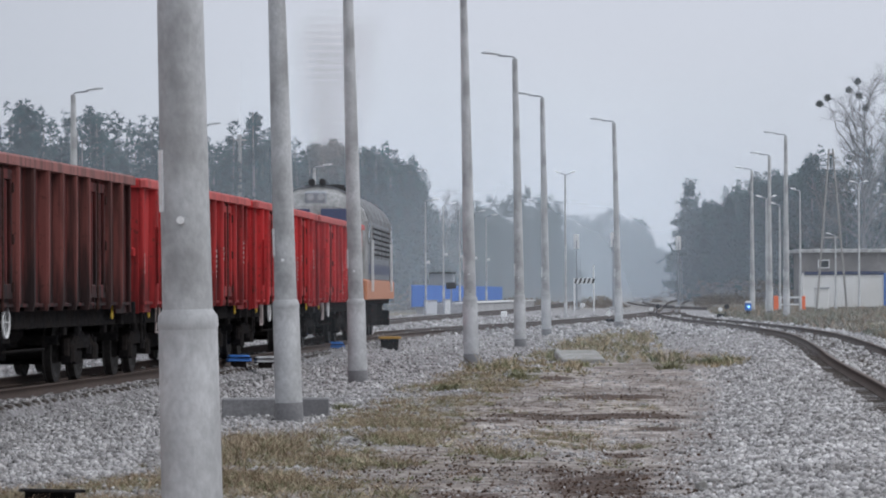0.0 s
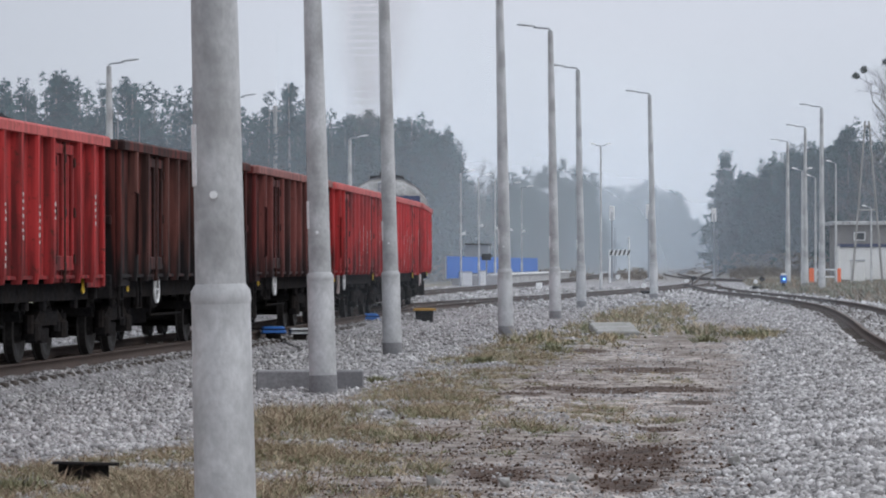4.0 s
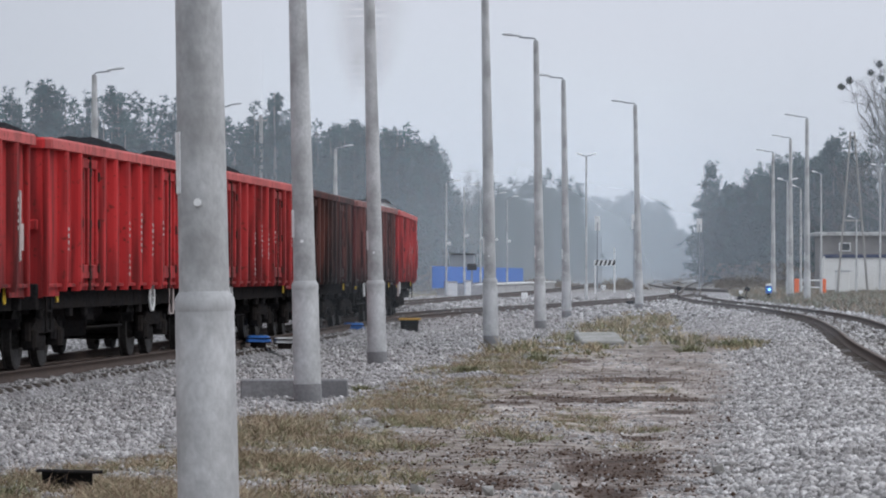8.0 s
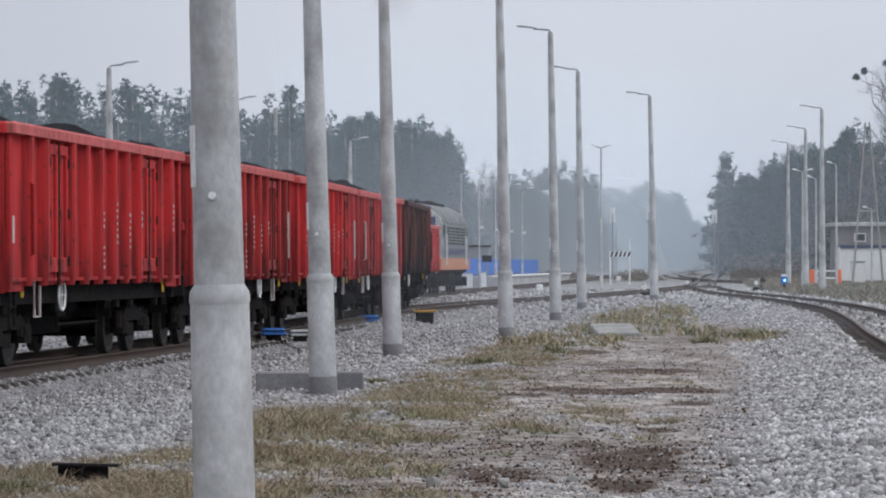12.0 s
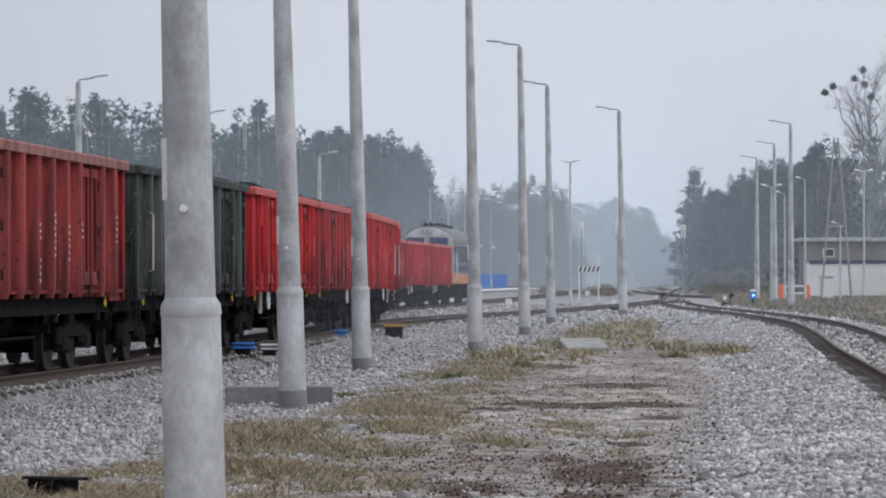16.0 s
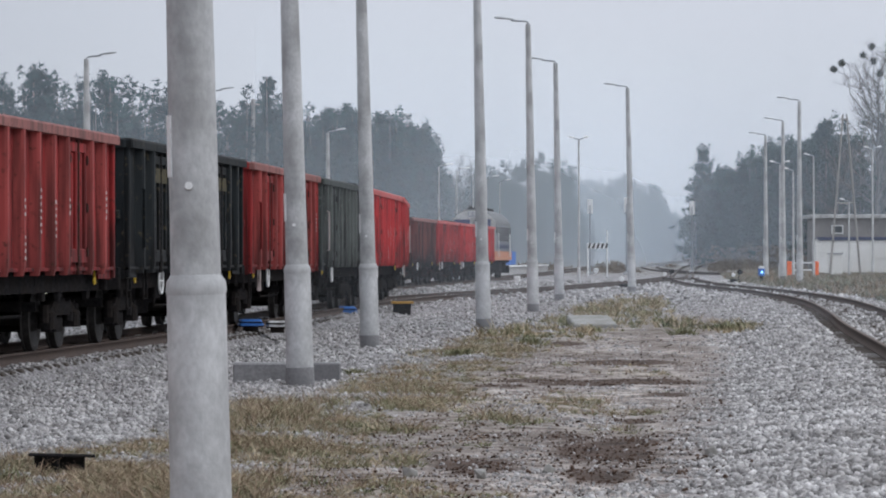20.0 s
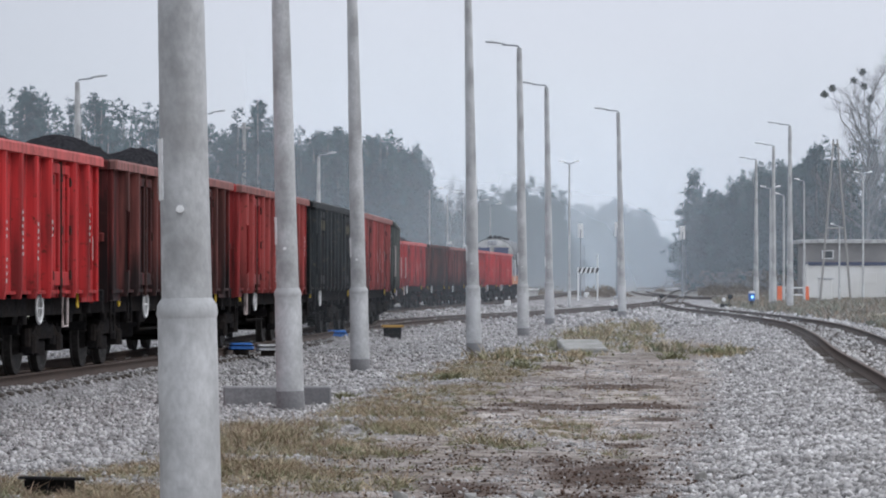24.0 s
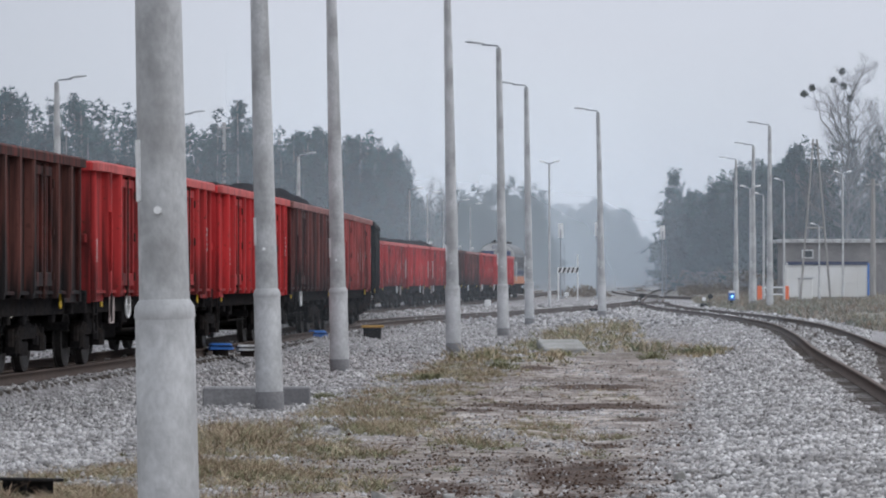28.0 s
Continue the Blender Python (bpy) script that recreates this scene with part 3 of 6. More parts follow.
def build_track(name, line, s0, s1, near0, near1, label, worn=True):
    tr = thing(name, label, "railway track", kind="structure")
    for off in (-0.7535, 0.7535):
        part("rail", rail_mesh("rail", line, s0, s1, off, 1.0, worn), M_RAIL, tr)
    for s in np.arange(near0, near1, 0.62):
        x, y = line.at(s)
        a = line.heading(s) - math.pi / 2
        part("sleeper", SLEEPER, None, tr, at=pose(x, y, RAIL_Z - 0.27, 0, 0, math.degrees(a) + random.uniform(-0.4, 0.4)))
    geo = Geo()
    for s in np.arange(near1, s1, 0.62):
        x, y = line.at(s)
        if y > 262:
            continue
        geo.box((x, y, RAIL_Z - 0.27 + float(rise(y))), (2.5, 0.25, 0.2), rz=line.heading(s) - math.pi / 2)
    tagged(part("far_sleepers", geo, M_SLEEPER, tr), kind="stuff")
    return tr


main_track = build_track("track_main", MAIN, -90, 420, -18, 90, "curving rusty rails on dark stained sleepers in ballast")


def switch_rail():
    """The tongue of a turnout, lying against the near rail and leaving it towards the camera."""
    s = np.arange(-14, 31, 1.0)
    off = np.interp(s, [-14, -6, 0, 8, 16, 24, 31], [-0.45, -0.05, 0.15, 0.36, 0.52, 0.63, 0.68])
    x, y = MAIN.at(s)
    v = np.array([[(x[i] + off[i] + a, y[i], RAIL_Z + b) for a, b in RAIL_OUT] for i in range(len(s))]).reshape(-1, 3)
    n, m = len(RAIL_OUT), len(s)
    i, j = np.meshgrid(np.arange(m - 1), np.arange(n), indexing="ij")
    f = np.stack([i * n + j, i * n + (j + 1) % n, (i + 1) * n + (j + 1) % n, (i + 1) * n + j], -1).reshape(-1, 4)
    part("switch_rail", big_mesh("switch_rail", v, f, M_RAIL), None, main_track)


switch_rail()
build_track("track_loop", LOOP, 0.5, 212, 6, 90, "rusty rails that branch off and curve towards the siding", False)
build_track("track_yard", YARD, 2, 330, 0, 0, "far rusty rails that cross the siding towards the mist")
build_track("track_siding", SIDING, -20, 480, 40, 150, "bending rusty rails on ballast beside the gravel", False)


# ---- concrete lamp posts ----
def lamp_post(at, height, arm, side, lean=0.0, plate=True, group="lamp posts", heavy=True):
    """side: -1 the arm reaches to -x, 1 to +x, 0 to both. A thick foot, a collar and a tapered shaft."""
    z0 = float(ground_z(*at))
    lp = thing("lamp_post", "tall grey concrete lamp post with a thick foot and steel arm" if heavy else "slim grey station lamp post standing beside the tracks", "lamp post", pose(at[0], at[1], z0, 0, lean, 0), group)
    if heavy:
        part("foot", Geo().tube([(0, 0, -0.3), (0, 0, 0.25), (0, 0, 1.52)], [0.190, 0.186, 0.178], 20), M_CONC_PALE, lp, smooth=True)
        # a darker ring around the lowest part of the foot
        part("dark_foot_ring", Geo().tube([(0, 0, -0.02), (0, 0, 0.17), (0, 0, 0.24)], [0.193, 0.190, 0.187], 20, False), M_CONC_DARK, lp, "dark band around the foot", smooth=True)
        part("collar", Geo().tube([(0, 0, 1.5), (0, 0, 1.53), (0, 0, 1.585), (0, 0, 1.63)], [0.176, 0.185, 0.179, 0.150], 20, False), M_CONC_PALE, lp, smooth=True)
        part("shaft", Geo().tube([(0, 0, 1.55), (0, 0, 3.4), (0, 0, 6.2), (0, 0, height)], [0.153, 0.140, 0.112, 0.082], 18), M_CONC, lp, smooth=True)
    else:
        part("shaft", Geo().tube([(0, 0, -0.2), (0, 0, 1.0), (0, 0, 1.05), (0, 0, height)], [0.10, 0.10, 0.075, 0.05], 10), M_CONC, lp, smooth=True)
    for d in ((-1, 1) if side == 0 else (side,)):
        a = part("arm", Geo().tube([(0, 0, height - 0.25), (0, 0, height + 0.02), (d * 0.05, 0, height + 0.08), (d * arm * 0.5, 0, height + 0.12)], 0.03, 8), M_STEEL, lp, smooth=True)
        g = Geo()
        x0, x1 = d * arm * 0.42, d * arm
        ring = []
        for u, w, h in ((0, 0.035, 0.03), (0.25, 0.09, 0.055), (0.6, 0.14, 0.075), (0.9, 0.10, 0.055), (1.0, 0.03, 0.02)):
            x = x0 + (x1 - x0) * u
            ring.append([(x, w * math.cos(k * math.pi / 4), height + 0.15 + 0.06 * u + h * (math.sin(k * math.pi / 4) if k <= 4 else 0.35 * math.sin(k * math.pi / 4))) for k in range(8)])
        g.add([p for r in ring for p in r], [(i * 8 + k, i * 8 + (k + 1) % 8, i * 8 + 8 + (k + 1) % 8, i * 8 + 8 + k) for i in range(4) for k in range(8)] + [tuple(range(8)), tuple(range(32, 40))])
        part("lamp_head", g, M_LAMP if heavy else M_WHITE, lp, "pale grey road-lamp housing", smooth=True)
    if plate and heavy:
        part("number_plate", Geo().box((-0.136, -0.052, 2.40), (0.07, 0.012, 0.37), rz=-1.2), M_WHITE, lp, "small white enamel plate")
        part("bolt_head", Geo().tube([(-0.02, -0.13, 2.16), (-0.02, -0.163, 2.16)], 0.024, 10), M_WHITE, lp)
    return lp


for (x, y), lean in (((-1.40, 21.4), -1.2), ((-1.82, 48), -1.5), ((-1.27, 69), -1.3), ((1.16, 86), -1.0), ((3.05, 111.4), -0.9), ((4.69, 135), -0.8), ((8.66, 157), -1.2)):
    lamp_post((x, y), 9.0, 1.06, -1, lean, group="lamp posts beside the loop")
for (x, y), lean in (((-11.4, 117), -0.4), ((-9.0, 143), -0.4), ((-5.8, 192), 0.0)):
    lamp_post((x, y), 8.25, 1.0, 1, lean, group="lamp posts behind the train")
for x, y, lean in ((18.4, 180, 0.0), (20.4, 209, 0.0), (21.6, 233, 0.0)):
    lamp_post((x, y), 9.32, 1.15, -1, lean, group="lamp posts by the siding")


# ---- the train ----
LENGTH = 14.04
PROGRESS = (3.7074, 0.4011, 0.002006, 0.0)
WHEEL_R = 0.46


def progress(t):
    """How many wagon lengths the train's head has gone past the plan's mark."""
    return PROGRESS[0] + PROGRESS[1] * t + PROGRESS[2] * t * t + PROGRESS[3] * t**3


def on_track(s, half):
    (x0, y0), (x1, y1) = MAIN.at(s - half), MAIN.at(s + half)
    return pose((x0 + x1) / 2, (y0 + y1) / 2, RAIL_Z + float(rise((y0 + y1) / 2)), 0, 0, math.degrees(math.atan2(y1 - y0, x1 - x0)))


def wheelset_mesh(r):
    """Axle, hubs, discs and flanged tyres turned in one piece; the discs are waved, so that their turning shows."""
    half = ((0.0, 0.075), (0.60, 0.08), (0.66, 0.15), (0.70, 0.16), (0.725, r * 0.74), (0.70, r * 0.82), (0.69, r + 0.012), (0.70, r + 0.028), (0.715, r + 0.02), (0.725, r), (0.82, r - 0.008), (0.83, r * 0.84), (0.80, r * 0.74), (0.765, 0.17), (0.86, 0.15), (0.92, 0.10))
    ends = [(-y, q) for y, q in reversed(half)] + list(half[1:])
    n = 24
    v, f = [], []
    for y, q in ends:
        for k in range(n):
            a = 2 * math.pi * k / n
            wave_y = 0.018 * math.cos(3 * a) * math.copysign(1, y) if 0.4 * r < q < 0.78 * r else 0.0
            v.append((q * math.cos(a), y + wave_y, q * math.sin(a)))
    for i in range(len(ends) - 1):
        f += [(i * n + k, i * n + (k + 1) % n, (i + 1) * n + (k + 1) % n, (i + 1) * n + k) for k in range(n)]
    f += [tuple(range(n)), tuple(range((len(ends) - 1) * n, len(ends) * n))]
    return Geo().add(v, f).mesh("wheelset", M_WHEEL)


MESH = {}


def cached(key, make, mat, smooth=False):
    if key not in MESH:
        MESH[key] = make().mesh(key[0] if isinstance(key, tuple) else key, mat, smooth)
    return MESH[key]


def bogie_frame():
    g = Geo()
    for s in (-1, 1):
        y = s * 1.0
        g.box((0, y, 0.62), (1.15, 0.12, 0.2), cut=0.03)
        for e in (-1, 1):
            g.box((e * 0.72, y, 0.60), (0.45, 0.11, 0.16), ry=e * 0.35)
            g.box((e * 0.9, y, 0.46), (0.30, 0.24, 0.27), cut=0.04)
            for k in (-0.2, 0.2):
                g.tube([(e * 0.9 + k, y, 0.42), (e * 0.9 + k, y, 0.68)], 0.075, 8)
        g.box((0, y * 0.98, 0.38), (0.5, 0.05, 0.22), cut=0.02)
    g.box((0, 0, 0.66), (0.5, 2.1, 0.24), cut=0.03)
    for e in (-1, 1):
        g.box((e * 1.42, 0, 0.66), (0.10, 1.9, 0.14))
        g.tube([(e * 0.35, -0.95, 0.32), (e * 0.35, 0.95, 0.32)], 0.05, 8)
        for s in (-1, 1):
            g.box((e * 0.38, s * 0.75, 0.46), (0.07, 0.12, 0.34))
    return g


RIBS = (-5.35, -4.35, -2.55, -1.55, -0.52, 0.52, 1.55, 2.55, 4.35, 5.35)
DOORS = (-3.45, 3.45)


def rib_mesh():
    """A pressed side stake that tapers towards its foot below the floor: x is its width, y points outward, z up."""
    g = Geo()
    out = [(-0.115, 0), (-0.085, 0.10), (-0.06, 0.135), (0.06, 0.135), (0.085, 0.10), (0.115, 0)]
    foot = [(a * 0.85, b * 0.8) for a, b in out]
    v = [(a, b, 1.12) for a, b in foot] + [(a, b, 1.26) for a, b in out] + [(a, b, 3.14) for a, b in out]
    n = len(out)
    return g.add(v, [(i + k, i + (k + 1) % n, i + n + (k + 1) % n, i + n + k) for i in (0, n) for k in range(n)] + [tuple(range(n)), tuple(range(2 * n, 3 * n))])


def corner_post():
    return Geo().box((0, 0.03, 2.10), (0.10, 0.085, 2.08), cut=0.02)


def side_wall():
    return Geo().box((0, 0, 2.19), (12.86, 0.035, 2.02)).box((0, 0.045, 1.205), (12.86, 0.07, 0.05), cut=0.01).box((5.9, 0.01, 1.12), (1.06, 0.035, 0.14)).box((-5.9, 0.01, 1.12), (1.06, 0.035, 0.14))


def top_rail():
    return Geo().box((0, 0.05, 3.18), (12.98, 0.22, 0.15), cut=0.03)


def door_leaf():
    """A pressed steel leaf: a raised frame round a sunk panel with one upright swage."""
    g = Geo().box((0, 0.02, 2.08), (0.62, 0.03, 1.9), cut=0.012)
    for z, h in ((1.40, 0.20), (2.98, 0.14)):
        g.box((0, 0.065, z), (0.60, 0.07, h), cut=0.015)
    for x in (-0.25, 0.25):
        g.box((x, 0.065, 2.2), (0.10, 0.07, 1.62), cut=0.015)
    return g.box((0, 0.055, 2.2), (0.09, 0.05, 1.40), cut=0.02)


def hinge():
    return Geo().box((0, 0.105, 0), (0.07, 0.04, 0.10), cut=0.012).tube([(0.03, 0.11, -0.07), (0.03, 0.11, 0.07)], 0.02, 8)


def door_lock():
    g = Geo().tube([(0, 0.09, 1.12), (0, 0.09, 3.08)], 0.028, 8)
    for z in (1.35, 2.1, 2.85):
        g.box((0, 0.085, z), (0.11, 0.07, 0.12), cut=0.01)
    return g


def hand_bar():
    return Geo().tube([(0, 0.11, 1.52), (0, 0.165, 1.54), (0, 0.165, 2.46), (0, 0.11, 2.48)], 0.021, 6)


def step_iron():
    return Geo().tube([(-0.17, 0, 1.2), (-0.17, 0, 0.70), (0.17, 0, 0.70), (0.17, 0, 1.2)], 0.022, 6)


def notice_plate():
    g = Geo().box((0, 0.024, 1.86), (0.34, 0.012, 0.36))
    for k in range(4):
        g.box((0.0, 0.032, 1.99 - 0.085 * k), (0.27, 0.006, 0.03))
    return g


def end_wall():
    return Geo().box((0, 0, 2.13), (0.04, 2.8, 2.2))


def end_cap():
    return Geo().box((0.03, 0, 3.18), (0.15, 2.9, 0.15), cut=0.03)


def end_rib():
    return Geo().box((0.07, 0, 2.06), (0.11, 0.16, 2.08), cut=0.035)


def end_beam():
    return Geo().box((0.05, 0, 2.05), (0.09, 2.7, 0.14), cut=0.02)


def headstock():
    return Geo().box((0, 0, 1.05), (0.14, 2.7, 0.36), cut=0.02)


def buffer_mesh():
    return Geo().tube([(0, 0, 0), (0.30, 0, 0), (0.30, 0, 0), (0.50, 0, 0), (0.50, 0, 0), (0.54, 0, 0)], [0.13, 0.11, 0.07, 0.07, 0.23, 0.22], 14)


def handwheel():
    g = Geo().ring((0, 0, 0), 0.21, 0.022, "y", 18, 6)
    return g.box((0, 0, 0), (0.40, 0.015, 0.018)).box((0, 0, 0), (0.018, 0.015, 0.40))


def ladder():
    g = Geo()
    for x in (-0.16, 0.16):
        g.tube([(x, 0, 0.55), (x, 0, 1.35)], 0.018, 6)
    for z in (0.57, 0.85, 1.12):
        g.box((0, 0, z), (0.34, 0.05, 0.025))
    return g


def underframe():
    g = Geo().box((0, 0, 1.10), (12.6, 0.34, 0.30)).box((0, 0, 1.26), (12.8, 2.7, 0.06))
    for s in (-1, 1):
        g.box((0, s * 1.2, 1.0), (12.7, 0.09, 0.26))
    for x in (-5.4, -3.4, -1.6, 0, 1.6, 3.4, 5.4):
        g.box((x, 0, 1.08), (0.12, 2.5, 0.22))
    return g


def brake_gear():
    g = Geo().tube([(-0.5, 0.35, 0.78), (0.55, 0.35, 0.78)], 0.2, 12).tube([(0.9, -0.55, 0.8), (1.7, -0.55, 0.8)], 0.16, 12)
    g.tube([(-3.4, 0, 0.72), (3.4, 0, 0.72)], 0.03, 6)
    g.box((-1.2, -0.9, 0.82), (0.5, 0.35, 0.3), cut=0.03).box((1.9, 0.9, 0.85), (0.4, 0.3, 0.26), cut=0.03)
    # added black sheets stand in for the shade under the floor
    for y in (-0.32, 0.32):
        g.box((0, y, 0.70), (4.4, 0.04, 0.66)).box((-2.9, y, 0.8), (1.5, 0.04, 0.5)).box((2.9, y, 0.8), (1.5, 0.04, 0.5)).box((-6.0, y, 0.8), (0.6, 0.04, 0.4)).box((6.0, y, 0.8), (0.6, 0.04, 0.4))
    for x in (-3.45, -2.3, 2.3, 3.45, -5.6, 5.6):
        for s in (-1, 1):
            g.box((x, s * 1.18, 0.86), (0.16, 0.10, 0.22), cut=0.02)
    g.tube([(-1.5, -1.05, 0.9), (-1.5, -1.05, 0.55), (1.5, -1.05, 0.55), (1.5, -1.05, 0.9)], 0.022, 6)
    return g


def coal_heap(seed, high):
    """A lumpy heap of coal with two crests, inside the wagon's walls."""
    nx, ny = 64, 17
    x, y = np.meshgrid(np.linspace(-6.38, 6.38, nx), np.linspace(-1.37, 1.37, ny), indexing="ij")
    r = np.random.RandomState(seed)
    a, b = r.uniform(-4.4, -2.4), r.uniform(2.0, 4.4)
    crest = 0.95 * np.exp(-((x - a) / 1.5) ** 2) + 1.05 * np.exp(-((x - b) / 1.4) ** 2) + 0.18
    z = 2.98 + high * crest * np.clip(1 - (np.abs(y) / 1.5) ** 1.6, 0, 1) + r.uniform(-0.05, 0.05, x.shape) - 0.22 * (np.abs(x) > 6.0)
    i = (np.arange(nx - 1)[:, None] * ny + np.arange(ny - 1)[None]).ravel()
    return big_mesh("coal_load", np.stack([x, y, z], -1).reshape(-1, 3), np.stack([i, i + 1, i + 1 + ny, i + ny], -1), M_COAL)


def lettering(seed):
    """Stencilled rows on the side that cannot be read: plain bars."""
    g, r = Geo(), random.Random(seed)
    for x, z0, n in ((-5.35, 2.35, 5), (-2.55, 2.2, 3), (-1.55, 2.15, 6), (-0.52, 2.3, 7), (0.52, 2.15, 3), (0.52, 1.65, 4), (5.35, 2.0, 4)):
        z = z0
        for k in range(n):
            g.box((x + r.uniform(-0.012, 0.012), 0.159, z), (r.uniform(0.05, 0.085), 0.004, r.uniform(0.035, 0.06)))
            z -= 0.095
    return g


LABELS = {
    "bright": "bright red open coal wagon with ribbed steel sides",
    "red": "red open coal wagon with ribbed sides and heaped coal",
    "faded": "faded red open coal wagon with grime-streaked ribbed sides",
    "maroon": "dull maroon open coal wagon with ribbed steel sides",
    "brown": "soot-stained brown open coal wagon with ribbed sides",
    "green": "grey-green open coal wagon with dented ribbed sides",
    "charcoal": "charcoal grey open coal wagon with ribbed steel sides",
}
WHEELS = []


def coal_wagon(paint, seed, heap, marks, turned=False, white_bar=False):
    """The wagon faces +x; z = 0 is the top of the rail."""
    w = thing("coal_wagon", LABELS[paint], "freight wagon", group="wagons of the coal train")
    mat = PAINT[paint]
    flip = {1: Matrix.Identity(4), -1: Matrix.Rotation(math.pi, 4, "Z")}
    part("underframe", cached("underframe", underframe, M_BLACK), None, w)
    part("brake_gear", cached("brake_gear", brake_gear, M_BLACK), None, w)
    for s in (1, -1):
        base = flip[s] @ Matrix.Translation((0, 1.40, 0))
        part("side_wall", cached(("side_wall", paint), side_wall, mat), None, w, at=base)
        part("top_rail", cached(("top_rail", paint), top_rail, RAIL_PAINT[paint]), None, w, at=base)
        for x in RIBS:
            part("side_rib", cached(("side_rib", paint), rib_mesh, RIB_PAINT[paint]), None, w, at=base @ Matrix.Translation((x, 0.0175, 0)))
        for x in (-6.38, 6.38):
            part("corner_post", cached(("corner_post", paint), corner_post, mat), None, w, at=base @ Matrix.Translation((x, 0.0175, 0)))
        for x in DOORS:
            for k in (-0.34, 0.34):
                d = part("door_leaf", cached(("door_leaf", paint), door_leaf, mat), None, w, at=base @ Matrix.Translation((x + k, 0, 0)))
                for z in (1.45, 2.1, 2.8):
                    part("hinge", cached(("hinge", paint in ("green", "charcoal")), hinge, M_HINGE if paint not in ("green", "charcoal") else M_BLACK), None, d, at=Matrix.Translation((math.copysign(0.30, k), 0, z)))
                if paint == "charcoal":
                    part("yellow_band", cached("yellow_band", lambda: Geo().box((0, 0.103, 2.72), (0.58, 0.004, 0.24)), M_WORN_YELLOW), None, d, "worn yellow painted band")
            part("door_lock", cached(("door_lock", paint in ("green", "charcoal")), door_lock, M_BLACK if paint in ("green", "charcoal") else M_HINGE), None, w, at=base @ Matrix.Translation((x, 0, 0)))
        d = -1 if turned else 1
        part("hand_bar", cached(("hand_bar", paint, white_bar), hand_bar, M_LETTER if white_bar else mat), None, w, "worn white grab bar" if white_bar else "", at=base @ Matrix.Translation((d * 5.42, 0, 0)))
        part("step_iron", cached(("step_iron", marks), step_iron, M_LETTER if marks else M_BLACK), None, w, "white step iron" if marks else "", at=base @ Matrix.Translation((d * 4.35, -0.02, 0)))
        if marks:
            part("notice_plate", cached("notice_plate", notice_plate, M_LETTER), None, w, "small lined notice plate", at=base @ Matrix.Translation((d * 6.12, 0, 0)))
        e = flip[s] @ Matrix.Translation((6.43, 0, 0))
        part("end_wall", cached(("end_wall", paint), end_wall, mat), None, w, at=e)
        part("end_cap", cached(("end_cap", paint), end_cap, mat), None, w, at=e)
        part("end_beam", cached(("end_beam", paint), end_beam, mat), None, w, at=e)
        for y in (-0.95, -0.32, 0.32, 0.95):
            part("end_rib", cached(("end_rib", paint), end_rib, mat), None, w, at=e @ Matrix.Translation((0, y, 0)))
        part("headstock", cached("headstock", headstock, M_BLACK), None, w, at=flip[s] @ Matrix.Translation((6.45, 0, 0)))
        for y in (-0.875, 0.875):
            part("buffer", cached("buffer", buffer_mesh, M_BLACK, True), None, w, at=flip[s] @ Matrix.Translation((6.49, y, 1.06)))
        part("coupling", cached("coupling", lambda: Geo().box((0.2, 0, 0.98), (0.42, 0.10, 0.14), cut=0.02).ring((0.44, 0, 0.9), 0.12, 0.025, "y", 12, 6), M_BLACK), None, w, at=flip[s] @ Matrix.Translation((6.45, 0, 0)))
        part("handrail", cached("handrail", lambda: Geo().tube([(0.04, -1.2, 1.5), (0.12, -1.2, 1.55), (0.12, -1.2, 2.35), (0.04, -1.2, 2.4)], 0.02, 6), M_WHITE), None, w, "white end handrail", at=e)
        part("step_ladder", cached("step_ladder", ladder, M_BLACK), None, w, at=flip[s] @ Matrix.Translation((5.9, 1.38, 0)))
        part("handbrake_wheel", cached("handbrake_wheel", handwheel, M_WHITE), None, w, "white handbrake wheel", at=flip[s] @ Matrix.Translation((d * 2.6, 1.36, 0.98)))
        for x in (-5.3, 5.3):
            part("tow_hook", cached("tow_hook", lambda: Geo().ring((0, 0, 0), 0.05, 0.016, "y", 10, 6).box((0, 0, 0.10), (0.035, 0.03, 0.12)), M_YELLOW), None, w, "yellow tow hook", at=flip[s] @ Matrix.Translation((x, 1.38, 1.02)))
        if marks:
            tagged(part("lettering", cached(("lettering", seed % 4), lambda: lettering(seed), M_LETTER), None, w, "weathered white stencilled lettering", at=base), kind="stuff")
    part("coal_load", coal_heap(seed, heap), None, w, "black coal heaped above the walls")
    for x in (-4.5, 4.5):
        bg = part("bogie", cached("bogie", bogie_frame, M_BOGIE), None, w, at=Matrix.Translation((x, 0, 0)))
        for k in (-0.9, 0.9):
            WHEELS.append((part("wheelset", cached("wheelset", lambda: None, M_WHEEL) if "wheelset" in MESH else MESH.setdefault("wheelset", wheelset_mesh(WHEEL_R)), None, bg, at=Matrix.Translation((k, 0, WHEEL_R))), Vector((k, 0, WHEEL_R)), WHEEL_R))
    return w


ORDER = ["bright", "bright", "red", "maroon", "brown", "red", "bright", "red", "bright", "green", "faded", "charcoal", "faded", "maroon", "bright", "red", "brown"]
HEAPS = [0.35, 0.4, 0.3, 0.35, 0.35, 0.60, 0.55, 0.52, 0.52, 0.42, 0.35, 0.42, 0.3, 0.7, 0.5, 0.45, 0.35]
TRAIN = [(coal_wagon(p, 10 + i, HEAPS[i], p in ("bright", "red", "faded"), i in (6, 7, 14), i in (5, 6, 7, 9)), i) for i, p in enumerate(ORDER)]


